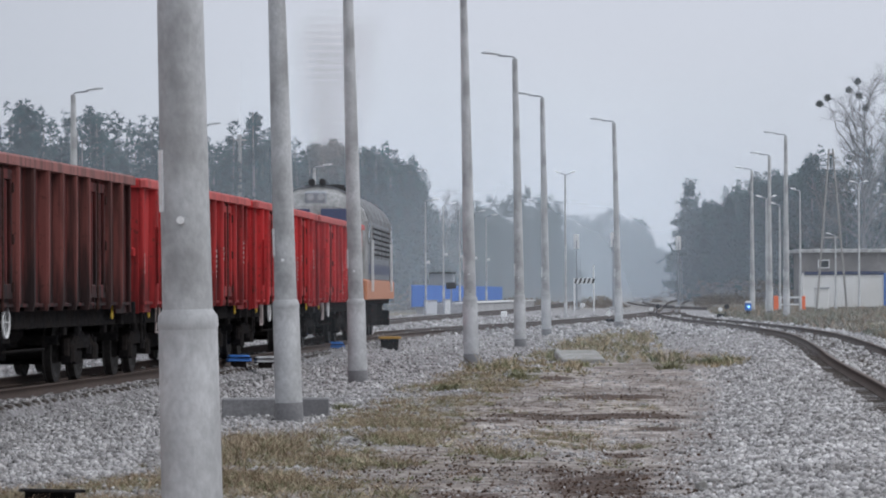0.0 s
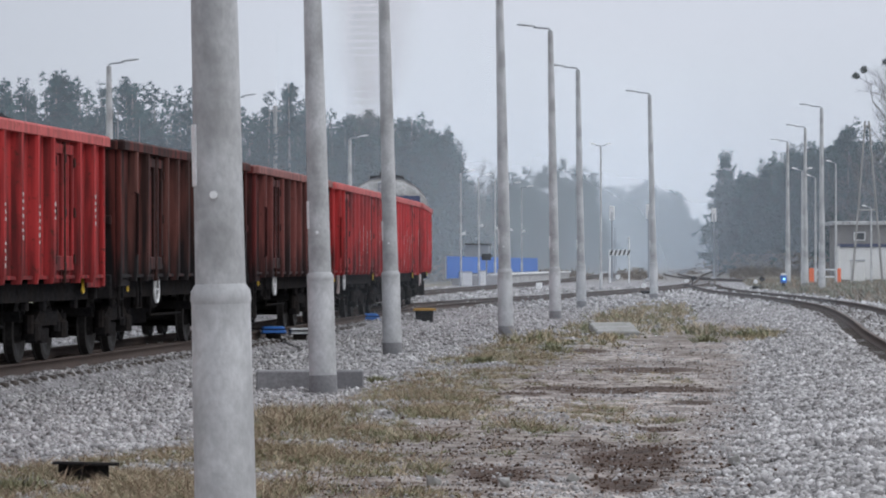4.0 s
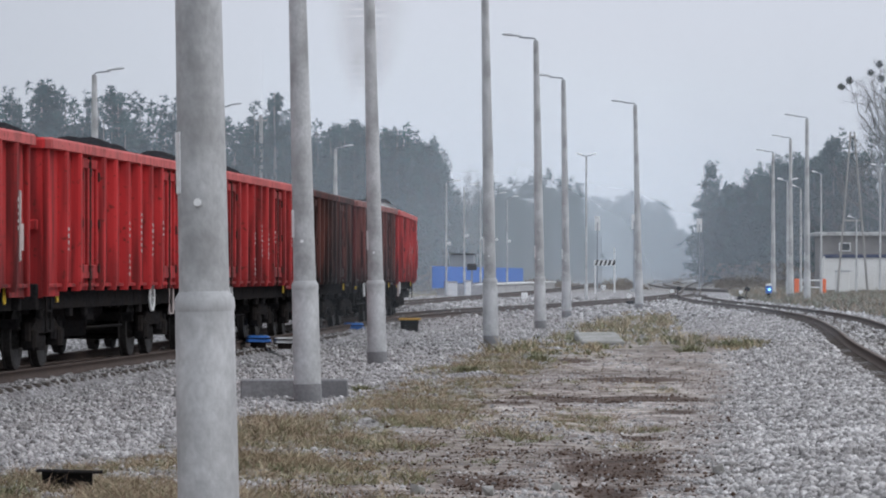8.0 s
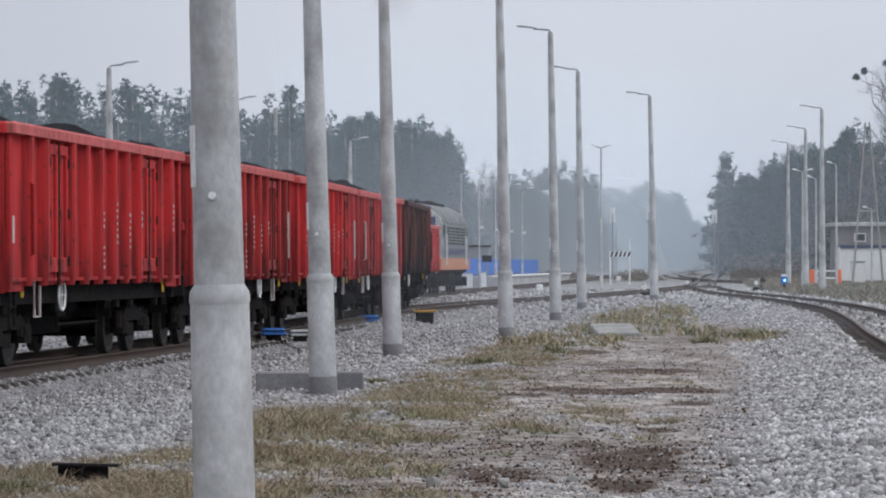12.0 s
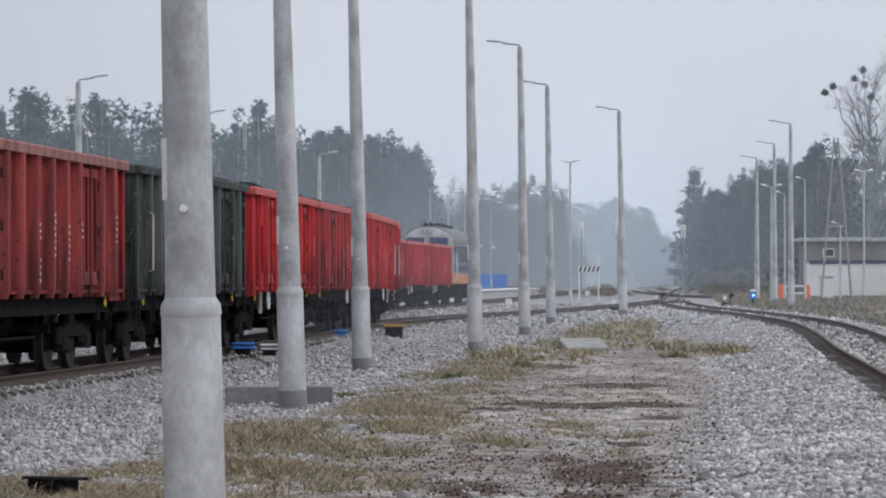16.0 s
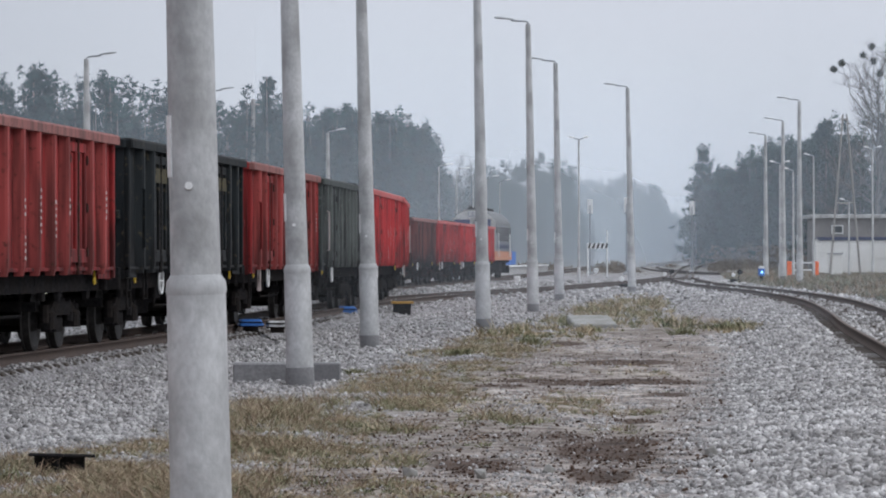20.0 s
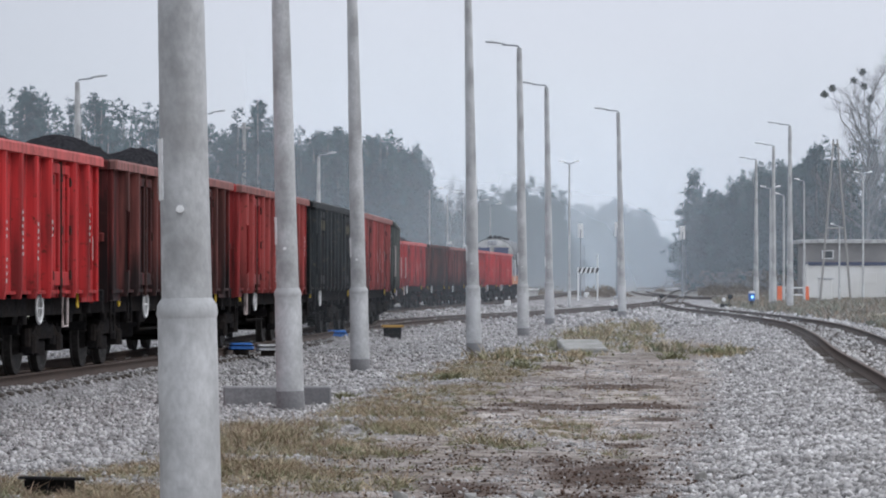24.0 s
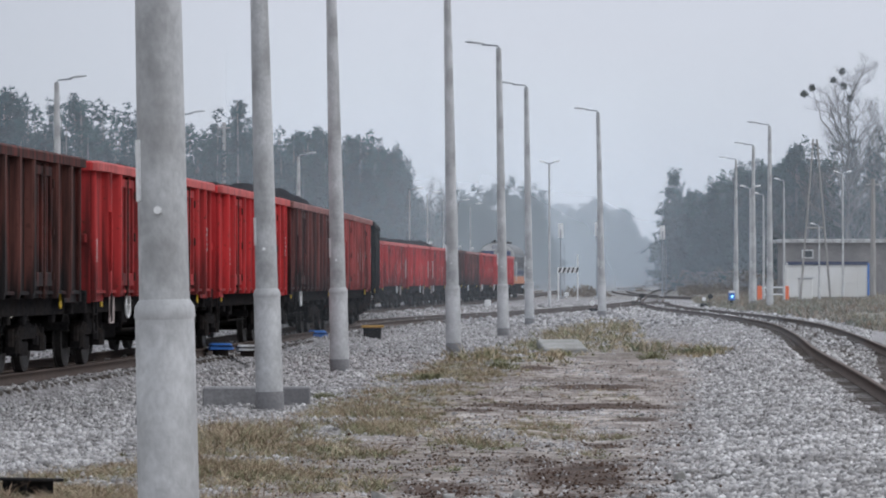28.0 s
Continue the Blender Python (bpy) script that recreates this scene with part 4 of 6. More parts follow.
# ---- the diesel locomotive at the head ----
M_LOCO_GREY = grained("loco_pale_grey", (0.22, 0.225, 0.23), (0.36, 0.365, 0.37), 1.4, 0.6, c3=(0.10, 0.098, 0.095), fine=9, stain=0.85, bump=0.05)
M_LOCO_SIDE = grained("loco_slate_grey", (0.12, 0.135, 0.16), (0.19, 0.205, 0.235), 1.2, 0.5, c3=(0.08, 0.08, 0.085), fine=14, stain=0.6, bump=0.05)
M_LOCO_ROOF = grained("sooty_loco_roof", (0.13, 0.14, 0.155), (0.22, 0.23, 0.25), 1.0, 0.7, c3=(0.06, 0.058, 0.058), fine=10, stain=0.8, bump=0.1)
M_LOCO_BLUE = plain("loco_dark_blue", (0.02, 0.03, 0.085), 0.4)
M_LOCO_ORANGE = plain("loco_orange", (0.46, 0.19, 0.10), 0.5)
M_GLASS = bpy.data.materials.new("dark_window_glass")
M_GLASS.use_nodes = True
M_GLASS.node_tree.nodes["Principled BSDF"].inputs["Base Color"].default_value = (0.02, 0.025, 0.03, 1)
M_GLASS.node_tree.nodes["Principled BSDF"].inputs["Roughness"].default_value = 0.08


def build_loco():
    lo = thing("diesel_locomotive", "pale grey diesel locomotive with orange sill and sooty roof", "locomotive")
    half = 7.95
    part("body_shell", Geo().prism([(-1.45, 1.75), (-1.45, 3.4), (1.45, 3.4), (1.45, 1.75)], -half + 0.9, half - 0.9), M_LOCO_SIDE, lo, "slate grey body side")
    part("sill_band", Geo().box((0, 0, 1.46), (2 * half, 2.93, 0.58), cut=0.05), M_LOCO_ORANGE, lo, "orange lower band")
    roof = [(1.45 * math.cos(math.pi * k / 16), 3.4 + 1.06 * math.sin(math.pi * k / 16) ** 1.15) for k in range(17)]
    part("roof", Geo().prism(roof, -half + 1.1, half - 1.1), M_LOCO_ROOF, lo, "soot-stained rounded roof")
    for e in (-1, 1):
        g = Geo()
        rings = []
        for u, zt, w in ((half - 1.15, 4.42, 1.452), (half - 0.65, 4.25, 1.44), (half - 0.25, 3.85, 1.38), (half - 0.02, 3.15, 1.3), (half + 0.02, 1.75, 1.28)):
            k = (zt - 3.4)
            ring = [(-w, 1.74), (-w, min(3.4, zt - 0.05))] + [(w * math.cos(math.pi - math.pi * j / 8), min(3.4, zt - 0.05) + max(k, 0.05) * math.sin(math.pi * j / 8) ** 1.15) for j in range(1, 8)] + [(w, min(3.4, zt - 0.05)), (w, 1.74)]
            rings.append([(e * u, y, z) for y, z in ring])
        n = len(rings[0])
        g.add([p for r in rings for p in r], [(i * n + j, i * n + (j + 1) % n, (i + 1) * n + (j + 1) % n, (i + 1) * n + j) for i in range(4) for j in range(n)] + [tuple(range(n)), tuple(range(4 * n, 5 * n))])
        cab = part("cab", g, M_LOCO_GREY if e < 0 else M_LOCO_SIDE, lo, "pale grey rounded cab" if e < 0 else "slate grey rounded cab", smooth=False)
        for y in (-0.66, 0.66):
            wn_ = part("windscreen", Geo().box((e * (half - 0.10), y, 3.45), (0.06, 1.0, 0.62), ry=-e * 0.42), M_LOCO_BLUE, cab, "dark bluish windscreen")
        part("brow_band", Geo().box((e * (half - 0.05), 0, 2.72), (0.12, 2.5, 0.5), cut=0.03), M_LOCO_BLUE, cab, "dark blue band")
        part("headlight", Geo().box((e * (half - 0.42), 0, 4.08), (0.22, 0.62, 0.34), cut=0.05), M_STEEL, cab, "boxed twin headlight")
        for y in (-0.15, 0.15):
            part("headlight_lens", Geo().tube([(e * (half - 0.34), y, 4.08), (e * (half - 0.29), y, 4.08)], 0.1, 12), M_LAMP, cab)
        for y in (-0.95, 0.95):
            part("marker_lamp", Geo().tube([(e * half, y, 2.1), (e * (half + 0.07), y, 2.1)], 0.12, 12), M_WHITE, cab)
            part("buffer", cached("buffer", buffer_mesh, M_BLACK, True), None, lo, at=Matrix.Translation((e * half, y * 0.92, 1.06)) @ Matrix.Rotation(0 if e > 0 else math.pi, 4, "Z"))
        part("snow_plough", Geo().box((e * (half + 0.05), 0, 0.55), (0.12, 2.6, 0.5), cut=0.03), M_BLACK, lo)
        for s in (-1, 1):
            part("cab_side_window", Geo().box((e * (half - 1.55), s * 1.452, 3.05), (0.85, 0.02, 0.6), cut=0.008), M_GLASS, lo)
            part("cab_door", Geo().box((e * (half - 2.45), s * 1.458, 2.55), (0.62, 0.03, 1.75), cut=0.012), M_LOCO_GREY, lo)
            for k in (-0.38, 0.38):
                part("door_handrail", Geo().tube([(e * (half - 2.45) + k, s * 1.5, 1.4), (e * (half - 2.45) + k, s * 1.5, 2.9)], 0.018, 6), M_WHITE, lo)
    for s in (-1, 1):
        for x in (-3.9, -1.3, 1.3, 3.9):
            gr = part("grille", Geo().box((x, s * 1.455, 2.85), (2.0, 0.03, 0.95), cut=0.01), M_LOCO_ROOF, lo, "louvred air intake")
            for k in range(6):
                part("louvre", Geo().box((x, s * 1.475, 2.48 + 0.15 * k), (1.9, 0.03, 0.045), rx=s * 0.4), M_BLACK, gr)
        part("blue_stripe", Geo().box((0, s * 1.452, 2.05), (13.2, 0.012, 0.28)), M_LOCO_BLUE, lo, "dark blue stripe")
    for x in (-4.0, -0.4, 2.6):
        part("roof_fan", Geo().tube([(x, 0, 4.38), (x, 0, 4.52), (x, 0, 4.54)], [0.62, 0.6, 0.5], 20), M_BLACK, lo)
    part("exhaust_stack", Geo().box((0.9, 0, 4.52), (0.7, 0.4, 0.3), cut=0.05), M_BLACK, lo, "black exhaust outlet")
    for y in (-0.16, 0.16):
        part("horn", Geo().tube([(-6.6, y, 4.3), (-6.6, y, 4.48), (-6.95, y, 4.52)], [0.03, 0.05, 0.11], 10), M_BLACK, lo)
    part("fuel_tank", Geo().box((0, 0, 0.78), (3.6, 2.5, 0.72), cut=0.15), M_BLACK, lo)
    part("main_frame", Geo().box((0, 0, 1.12), (2 * half - 0.2, 2.6, 0.2)), M_BLACK, lo)
    big = wheelset_mesh(0.525)
    for x in (-4.6, 4.6):
        g = Geo()
        for s in (-1, 1):
            g.box((0, s * 1.05, 0.78), (4.9, 0.14, 0.26), cut=0.04)
            for k in (-1.85, 0, 1.85):
                g.box((k, s * 1.06, 0.53), (0.36, 0.22, 0.34), cut=0.05)
            for k in (-0.95, 0.95):
                g.tube([(k, s * 1.08, 0.6), (k, s * 1.08, 1.0)], 0.11, 10)
        g.box((0, 0, 0.85), (3.6, 1.9, 0.18))
        bg = part("bogie", g, M_BOGIE, lo, at=Matrix.Translation((x, 0, 0)))
        for k in (-1.85, 0.0, 1.85):
            WHEELS.append((part("wheelset", big, None, bg, at=Matrix.Translation((k, 0, 0.525))), Vector((k, 0, 0.525)), 0.525))
    return lo


LOCO = build_loco()


# ---- woods ----
def foliage(name, c1, c2, spread=0.25, distance_glow=0.0):
    """Thin leaves that scatter light on both sides."""
    m = grained(name, [v * 0.65 for v in c1], [v * 1.2 for v in c2], 0.55, 0.95, fine=1.1, bump=0.0, per_piece=spread, islands=True)
    n, l = m.node_tree.nodes, m.node_tree.links
    b = n["Principled BSDF"]
    b.inputs["Specular IOR Level"].default_value = 0.1
    col = b.inputs["Base Color"].links[0].from_socket
    tr, mx = n.new("ShaderNodeBsdfTranslucent"), n.new("ShaderNodeMixShader")
    l.new(col, tr.inputs["Color"])
    mx.inputs[0].default_value = 0.22
    l.new(b.outputs[0], mx.inputs[1]), l.new(tr.outputs[0], mx.inputs[2])
    if distance_glow:
        l.new(col, b.inputs["Emission Color"])
        b.inputs["Emission Strength"].default_value = distance_glow
    l.new(mx.outputs[0], n["Material Output"].inputs[0])
    return m


def mixed_foliage(name, c1, c2, spread):
    """Three tints of a wood's trees: deep green, middle and pale olive."""
    return [foliage(name + tint, [v * f * t for v, t in zip(c1, hue)], [v * f * t for v, t in zip(c2, hue)], spread) for tint, f, hue in (("_deep", 0.78, (0.92, 1, 1.05)), ("_middle", 1.0, (1, 1, 1)), ("_pale", 1.3, (1.06, 1, 0.9)))]


# needles lean towards teal: the blue of the haze sits in their colour
M_PINE = foliage("pine_needles", (0.012, 0.043, 0.051), (0.024, 0.069, 0.077), 0.09)
M_PINE_EAST = foliage("hazed_green_needles", (0.018, 0.050, 0.052), (0.034, 0.078, 0.077), 0.10)
M_TWIG = foliage("bare_twigs", (0.13, 0.13, 0.135), (0.20, 0.195, 0.20), 0.15)
M_BRUSH = foliage("brown_undergrowth", (0.15, 0.125, 0.10), (0.25, 0.21, 0.175), 0.15)
# bark lightened and greyed: distance haze is put into its colour
M_BARK = grained("hazed_grey_pine_bark", (0.12, 0.118, 0.12), (0.19, 0.185, 0.185), 1.0, 0.95, fine=8)


def needle_tufts(r, centres, size, blades, flat=0.55, thin=0.17):
    """Loose tufts of narrow blades round each centre: (verts, triangles)."""
    n = len(centres)
    c = np.repeat(centres, blades, 0)
    s = np.repeat(np.broadcast_to(size, (n,)), blades)[:, None]
    d = r.normal(size=(n * blades, 3))
    d[:, 2] = d[:, 2] * flat + 0.25
    d /= np.linalg.norm(d, axis=1, keepdims=True)
    e = np.cross(d, r.normal(size=d.shape))
    e /= np.linalg.norm(e, axis=1, keepdims=True)
    ln = s * r.uniform(0.5, 1.1, (len(c), 1))
    a = c + d * ln
    w = e * s * thin
    v = np.stack([c - w * 0.6, c + w * 0.6, a + w * 0.3], 1).reshape(-1, 3)
    return v, np.arange(len(v)).reshape(-1, 3)


def pine_crown(r, base, height, width, clumps, bare=0.3, coarse=1.0):
    """A pine's crown: rounded clumps of needles on short boughs, thick below, loose and pointed at the tip, with gaps between."""
    u = np.sort(r.uniform(0, 1, clumps)) ** 0.9
    u[-2:] = 0.96, 1.0
    a = np.arange(clumps) * 2.4 + r.uniform(-0.7, 0.7, clumps)
    env = width * np.clip(1 - u**1.15, 0.02, 1) ** 0.8 * (0.75 + 0.25 * np.sin(math.pi * np.clip(u * 1.6, 0, 1)))
    out = env * r.uniform(0.15, 0.95, clumps)
    rad = width * (0.50 - 0.31 * u) * r.uniform(0.75, 1.25, clumps)
    top = height - 0.25 * width
    c = np.stack([np.cos(a) * out, np.sin(a) * out, top * (bare + (1 - bare) * u) + r.normal(0, 0.12, clumps) * width * (1 - u)], -1) + np.array(base)
    m = max(7, int(12 / coarse))
    d = r.normal(size=(clumps, m, 3)) * np.array([1, 1, 0.75]) + np.array([0, 0, 0.25])
    d /= np.linalg.norm(d, axis=2, keepdims=True)
    p = (c[:, None] + d * rad[:, None, None] * r.uniform(0.35, 1.0, (clumps, m, 1))).reshape(-1, 3)
    size = np.repeat(rad, m) * r.uniform(0.42, 0.70, len(p)) * coarse**0.4
    return needle_tufts(r, p, size, 8, 0.8, 0.235 * coarse**0.4)


def stem(r, base, height, radius, lean=0.02):
    n = 6
    z = np.array([-0.3, height * 0.5, height * 0.97])
    rad = np.array([radius, radius * 0.7, radius * 0.15])
    a = np.arange(n) * 2 * math.pi / n
    off = np.outer(z, r.normal(0, lean, 2))
    v = np.concatenate([np.stack([base[0] + off[i, 0] + rad[i] * np.cos(a), base[1] + off[i, 1] + rad[i] * np.sin(a), np.full(n, base[2] + z[i])], -1) for i in range(3)])
    f = []
    for i in range(2):
        for k in range(n):
            p, q = i * n + k, i * n + (k + 1) % n
            f += [(p, q, q + n), (p, q + n, p + n)]
    return v, np.array(f)


def join(lumps):
    vs, fs, o = [], [], 0
    for v, f in lumps:
        vs.append(v), fs.append(f + o)
        o += len(v)
    return np.concatenate(vs), np.concatenate(fs)


def wood(name, spots, mat, label, seed, clumps=25, width=2.5, coarse=1.0, bare=(0.05, 0.2), low_size=1.0):
    """Many pines standing close: crowns are one mass, trunks another."""
    r = np.random.RandomState(seed)
    crowns, stems = [], []
    for x, y, h in spots:
        z = float(ground_z(x, y))
        crowns.append(pine_crown(r, (x, y, z), h, width * r.uniform(0.8, 1.3), clumps, r.uniform(*bare), coarse))
        stems.append(stem(r, (x, y, z), h * 0.95, h * 0.011))
    low = []
    for x, y, h in spots:
        k = 26
        p = np.stack([x + r.normal(0, 1.5, k), y + r.normal(0, 1.2, k), ground_z(x, y) + r.uniform(0, 1, k) ** 1.5 * 2.0 * low_size], -1)
        low.append(needle_tufts(r, p, r.uniform(0.5, 0.9, k), 8, 0.7))
    w = thing(name, label, "woods", kind="stuff")
    tagged(part("undergrowth", big_mesh("undergrowth", *join(low), M_BRUSH), None, w), kind="stuff")
    mass = big_mesh("crowns", *join(crowns), mat[0])
    for m in mat[1:]:
        mass.materials.append(m)
    mass.polygons.foreach_set("material_index", np.concatenate([np.full(len(f), r.randint(len(mat))) for v, f in crowns]).astype(np.int32))
    tagged(part("crowns", mass, None, w), kind="stuff")
    tagged(part("trunks", big_mesh("trunks", *join(stems), M_BARK), None, w), kind="stuff")
    return w


def edge_of_wood(r, line, rows, step, deep):
    """Spots of trees along a line of (x, y, height), several rows deep; the rows behind stand as much taller as they lie further off."""
    p = np.array(line, float)
    ln = np.concatenate([[0], np.cumsum(np.hypot(np.diff(p[:, 0]), np.diff(p[:, 1])))])
    out = []
    for k in range(rows):
        for s in np.arange(0, ln[-1], step):
            s = s + r.uniform(-0.5, 0.5) * step
            x, y, h = (np.interp(s, ln, p[:, i]) for i in range(3))
            g = 1 + (deep * k + r.uniform(-0.4, 0.4) * deep) / y
            out.append((x * g, y * g, h * g * ((0.76, 0.95, 1.03)[min(k, 2)] + r.uniform(-0.11, 0.01) + (0.07 if r.uniform() < 0.22 else 0.0))))
    return out


rw = np.random.RandomState(5)
wood("pine_wood_west", edge_of_wood(rw, [(-45.3, 236, 13.4), (-32.0, 249, 14.0), (-31.0, 251, 14.5), (-29.5, 252, 14.0), (-28.2, 254, 15.0), (-26.7, 256, 14.3), (-24.7, 258, 15.0), (-24.0, 259, 14.0), (-23.0, 259, 15.0), (-20.7, 261, 13.9), (-19.9, 262, 14.6), (-18.0, 264, 13.6), (-15.7, 268, 12.7), (-14.1, 269, 13.7), (-12.1, 273, 13.6), (-10.9, 277, 12.8), (-9.7, 280, 12.5), (-8.5, 285, 13.4), (-6.9, 292, 13.7), (-5.6, 297, 13.2), (-4.3, 302, 13.7), (-3.3, 306, 13.6), (-2.4, 312, 13.0), (-1.0, 319, 12.7), (0.2, 329, 11.6)], 5, 1.15, 3.5),
     mixed_foliage("western_wood", (0.012, 0.043, 0.051), (0.024, 0.069, 0.077), 0.09), "dark misty pine wood behind the tracks", 3)
# paler needles from here on: distance haze put into the woods' colour
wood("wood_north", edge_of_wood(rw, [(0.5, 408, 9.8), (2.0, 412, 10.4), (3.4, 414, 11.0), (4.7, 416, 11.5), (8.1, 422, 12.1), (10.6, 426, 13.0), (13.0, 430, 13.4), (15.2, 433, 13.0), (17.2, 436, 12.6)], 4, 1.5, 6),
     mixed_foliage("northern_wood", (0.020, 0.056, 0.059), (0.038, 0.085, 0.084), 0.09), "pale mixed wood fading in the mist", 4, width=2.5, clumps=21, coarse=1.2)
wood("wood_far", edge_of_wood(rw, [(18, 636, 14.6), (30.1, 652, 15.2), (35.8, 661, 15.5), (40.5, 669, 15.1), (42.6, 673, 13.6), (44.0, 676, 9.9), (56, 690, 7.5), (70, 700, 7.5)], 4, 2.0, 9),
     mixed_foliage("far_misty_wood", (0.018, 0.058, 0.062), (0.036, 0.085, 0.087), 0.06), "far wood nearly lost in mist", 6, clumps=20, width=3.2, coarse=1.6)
wood("wood_east", edge_of_wood(rw, [(32.9, 420, 10.6), (33.0, 410, 11.2), (33.2, 403, 10.6), (33.7, 396, 11.7), (34.7, 390, 12.8), (35.5, 385, 12.5), (36.2, 365, 12.6), (36.3, 346, 12.1), (36.4, 339, 13.3), (36.6, 335, 13.8), (37.0, 330, 13.6), (38.0, 326, 13.1), (40.6, 324, 14.1), (45.2, 320, 14.5), (54, 318, 15.0)], 4, 1.4, 4.5),
     mixed_foliage("eastern_wood", (0.018, 0.050, 0.052), (0.034, 0.078, 0.077), 0.10), "dark misty wood beyond the station building", 8, clumps=20, width=2.4, coarse=1.15)


def far_scrub():
    """Low brown and grey bushes where the tracks run out towards the woods."""
    r = np.random.RandomState(47)
    n = 2600
    y = r.uniform(318, 388, n)
    x = np.interp(y, [318, 345, 372, 388], [4.0, 7.0, 12.0, 15.0]) + r.uniform(0, 1, n) * np.interp(y, [318, 388], [33, 24])
    clear = np.ones(n, bool)
    for line in (MAIN, SIDING, YARD, LOOP):
        clear &= np.abs(line.away(x, y)) > 2.2
    clear &= wave(x, y, 0.8) + 0.4 * wave(x, y, 2.3) > r.uniform(-0.7, 0.9, n)
    x, y = x[clear], y[clear]
    tall = np.clip(0.5 + 0.75 * wave(x, y, 1.4), 0.15, 1.4) * np.interp(y, [318, 388], [0.55, 1.0])
    p = np.repeat(np.stack([x, y, ground_z(x, y)], -1), 7, 0)
    high = np.repeat(tall, 7)
    p = p + np.stack([r.normal(0, 0.35, len(p)), r.normal(0, 0.35, len(p)), r.uniform(0, 1, len(p)) ** 1.4 * high], -1)
    return tagged(new("far_scrub", big_mesh("far_scrub", *needle_tufts(r, p, 0.25 + 0.22 * high, 8, 0.9, 0.12), M_BRUSH)), "low brown scrub before the misty woods", "bushes", kind="stuff")


far_scrub()


# ---- mist: thin see-through sheets added as haze before the woods, thinning out upward and at their ends ----
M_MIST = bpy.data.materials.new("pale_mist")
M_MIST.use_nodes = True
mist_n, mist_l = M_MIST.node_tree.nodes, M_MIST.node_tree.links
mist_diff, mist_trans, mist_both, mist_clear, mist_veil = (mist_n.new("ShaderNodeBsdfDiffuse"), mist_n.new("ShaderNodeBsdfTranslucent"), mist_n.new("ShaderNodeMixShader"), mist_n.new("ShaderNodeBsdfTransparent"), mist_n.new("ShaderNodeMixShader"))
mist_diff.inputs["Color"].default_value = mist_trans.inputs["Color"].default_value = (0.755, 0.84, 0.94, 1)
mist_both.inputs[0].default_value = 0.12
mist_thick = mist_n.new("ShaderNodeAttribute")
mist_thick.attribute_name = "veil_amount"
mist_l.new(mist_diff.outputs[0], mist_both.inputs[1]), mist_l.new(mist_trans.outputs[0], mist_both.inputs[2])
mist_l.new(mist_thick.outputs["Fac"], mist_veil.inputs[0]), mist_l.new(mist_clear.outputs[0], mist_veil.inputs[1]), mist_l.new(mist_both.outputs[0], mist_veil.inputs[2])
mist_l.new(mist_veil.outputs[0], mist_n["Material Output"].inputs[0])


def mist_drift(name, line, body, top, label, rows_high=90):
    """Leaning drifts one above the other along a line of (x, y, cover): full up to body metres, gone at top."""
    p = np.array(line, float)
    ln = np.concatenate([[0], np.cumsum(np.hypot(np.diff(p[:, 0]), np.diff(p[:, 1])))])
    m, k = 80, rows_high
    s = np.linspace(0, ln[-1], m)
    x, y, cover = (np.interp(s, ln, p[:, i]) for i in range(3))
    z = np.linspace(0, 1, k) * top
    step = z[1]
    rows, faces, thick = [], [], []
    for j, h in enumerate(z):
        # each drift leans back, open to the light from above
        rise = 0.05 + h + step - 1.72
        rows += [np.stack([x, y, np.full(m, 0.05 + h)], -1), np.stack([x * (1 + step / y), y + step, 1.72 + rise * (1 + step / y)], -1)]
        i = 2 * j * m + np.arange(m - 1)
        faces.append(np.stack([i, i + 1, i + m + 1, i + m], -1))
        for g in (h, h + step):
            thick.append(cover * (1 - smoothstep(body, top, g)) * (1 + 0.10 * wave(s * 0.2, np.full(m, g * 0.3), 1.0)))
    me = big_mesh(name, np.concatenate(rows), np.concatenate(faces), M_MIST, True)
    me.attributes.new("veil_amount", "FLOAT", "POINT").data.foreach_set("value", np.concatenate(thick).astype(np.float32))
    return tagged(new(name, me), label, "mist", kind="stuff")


# two full-width sheets add the air's haze over the middle distance
mist_drift("haze_near", [(-40, 84, 0.028), (40, 84, 0.028)], 2, 16, "faint haze sheet over the near tracks", 60)
mist_drift("haze_middle", [(-50, 132, 0.045), (60, 132, 0.045)], 2, 24, "faint haze sheet over the yard", 60)
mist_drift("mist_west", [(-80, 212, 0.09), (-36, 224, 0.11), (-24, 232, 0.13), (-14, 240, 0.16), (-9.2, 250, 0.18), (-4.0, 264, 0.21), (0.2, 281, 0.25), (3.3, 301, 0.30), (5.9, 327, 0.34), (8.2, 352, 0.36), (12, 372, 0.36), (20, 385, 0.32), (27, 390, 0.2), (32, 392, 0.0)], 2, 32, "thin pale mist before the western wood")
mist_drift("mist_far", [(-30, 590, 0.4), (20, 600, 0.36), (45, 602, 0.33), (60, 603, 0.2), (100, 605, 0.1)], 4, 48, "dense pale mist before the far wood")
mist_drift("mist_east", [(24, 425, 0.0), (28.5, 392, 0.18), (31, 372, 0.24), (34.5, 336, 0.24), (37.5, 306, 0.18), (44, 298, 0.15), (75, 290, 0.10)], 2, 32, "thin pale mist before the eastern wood")


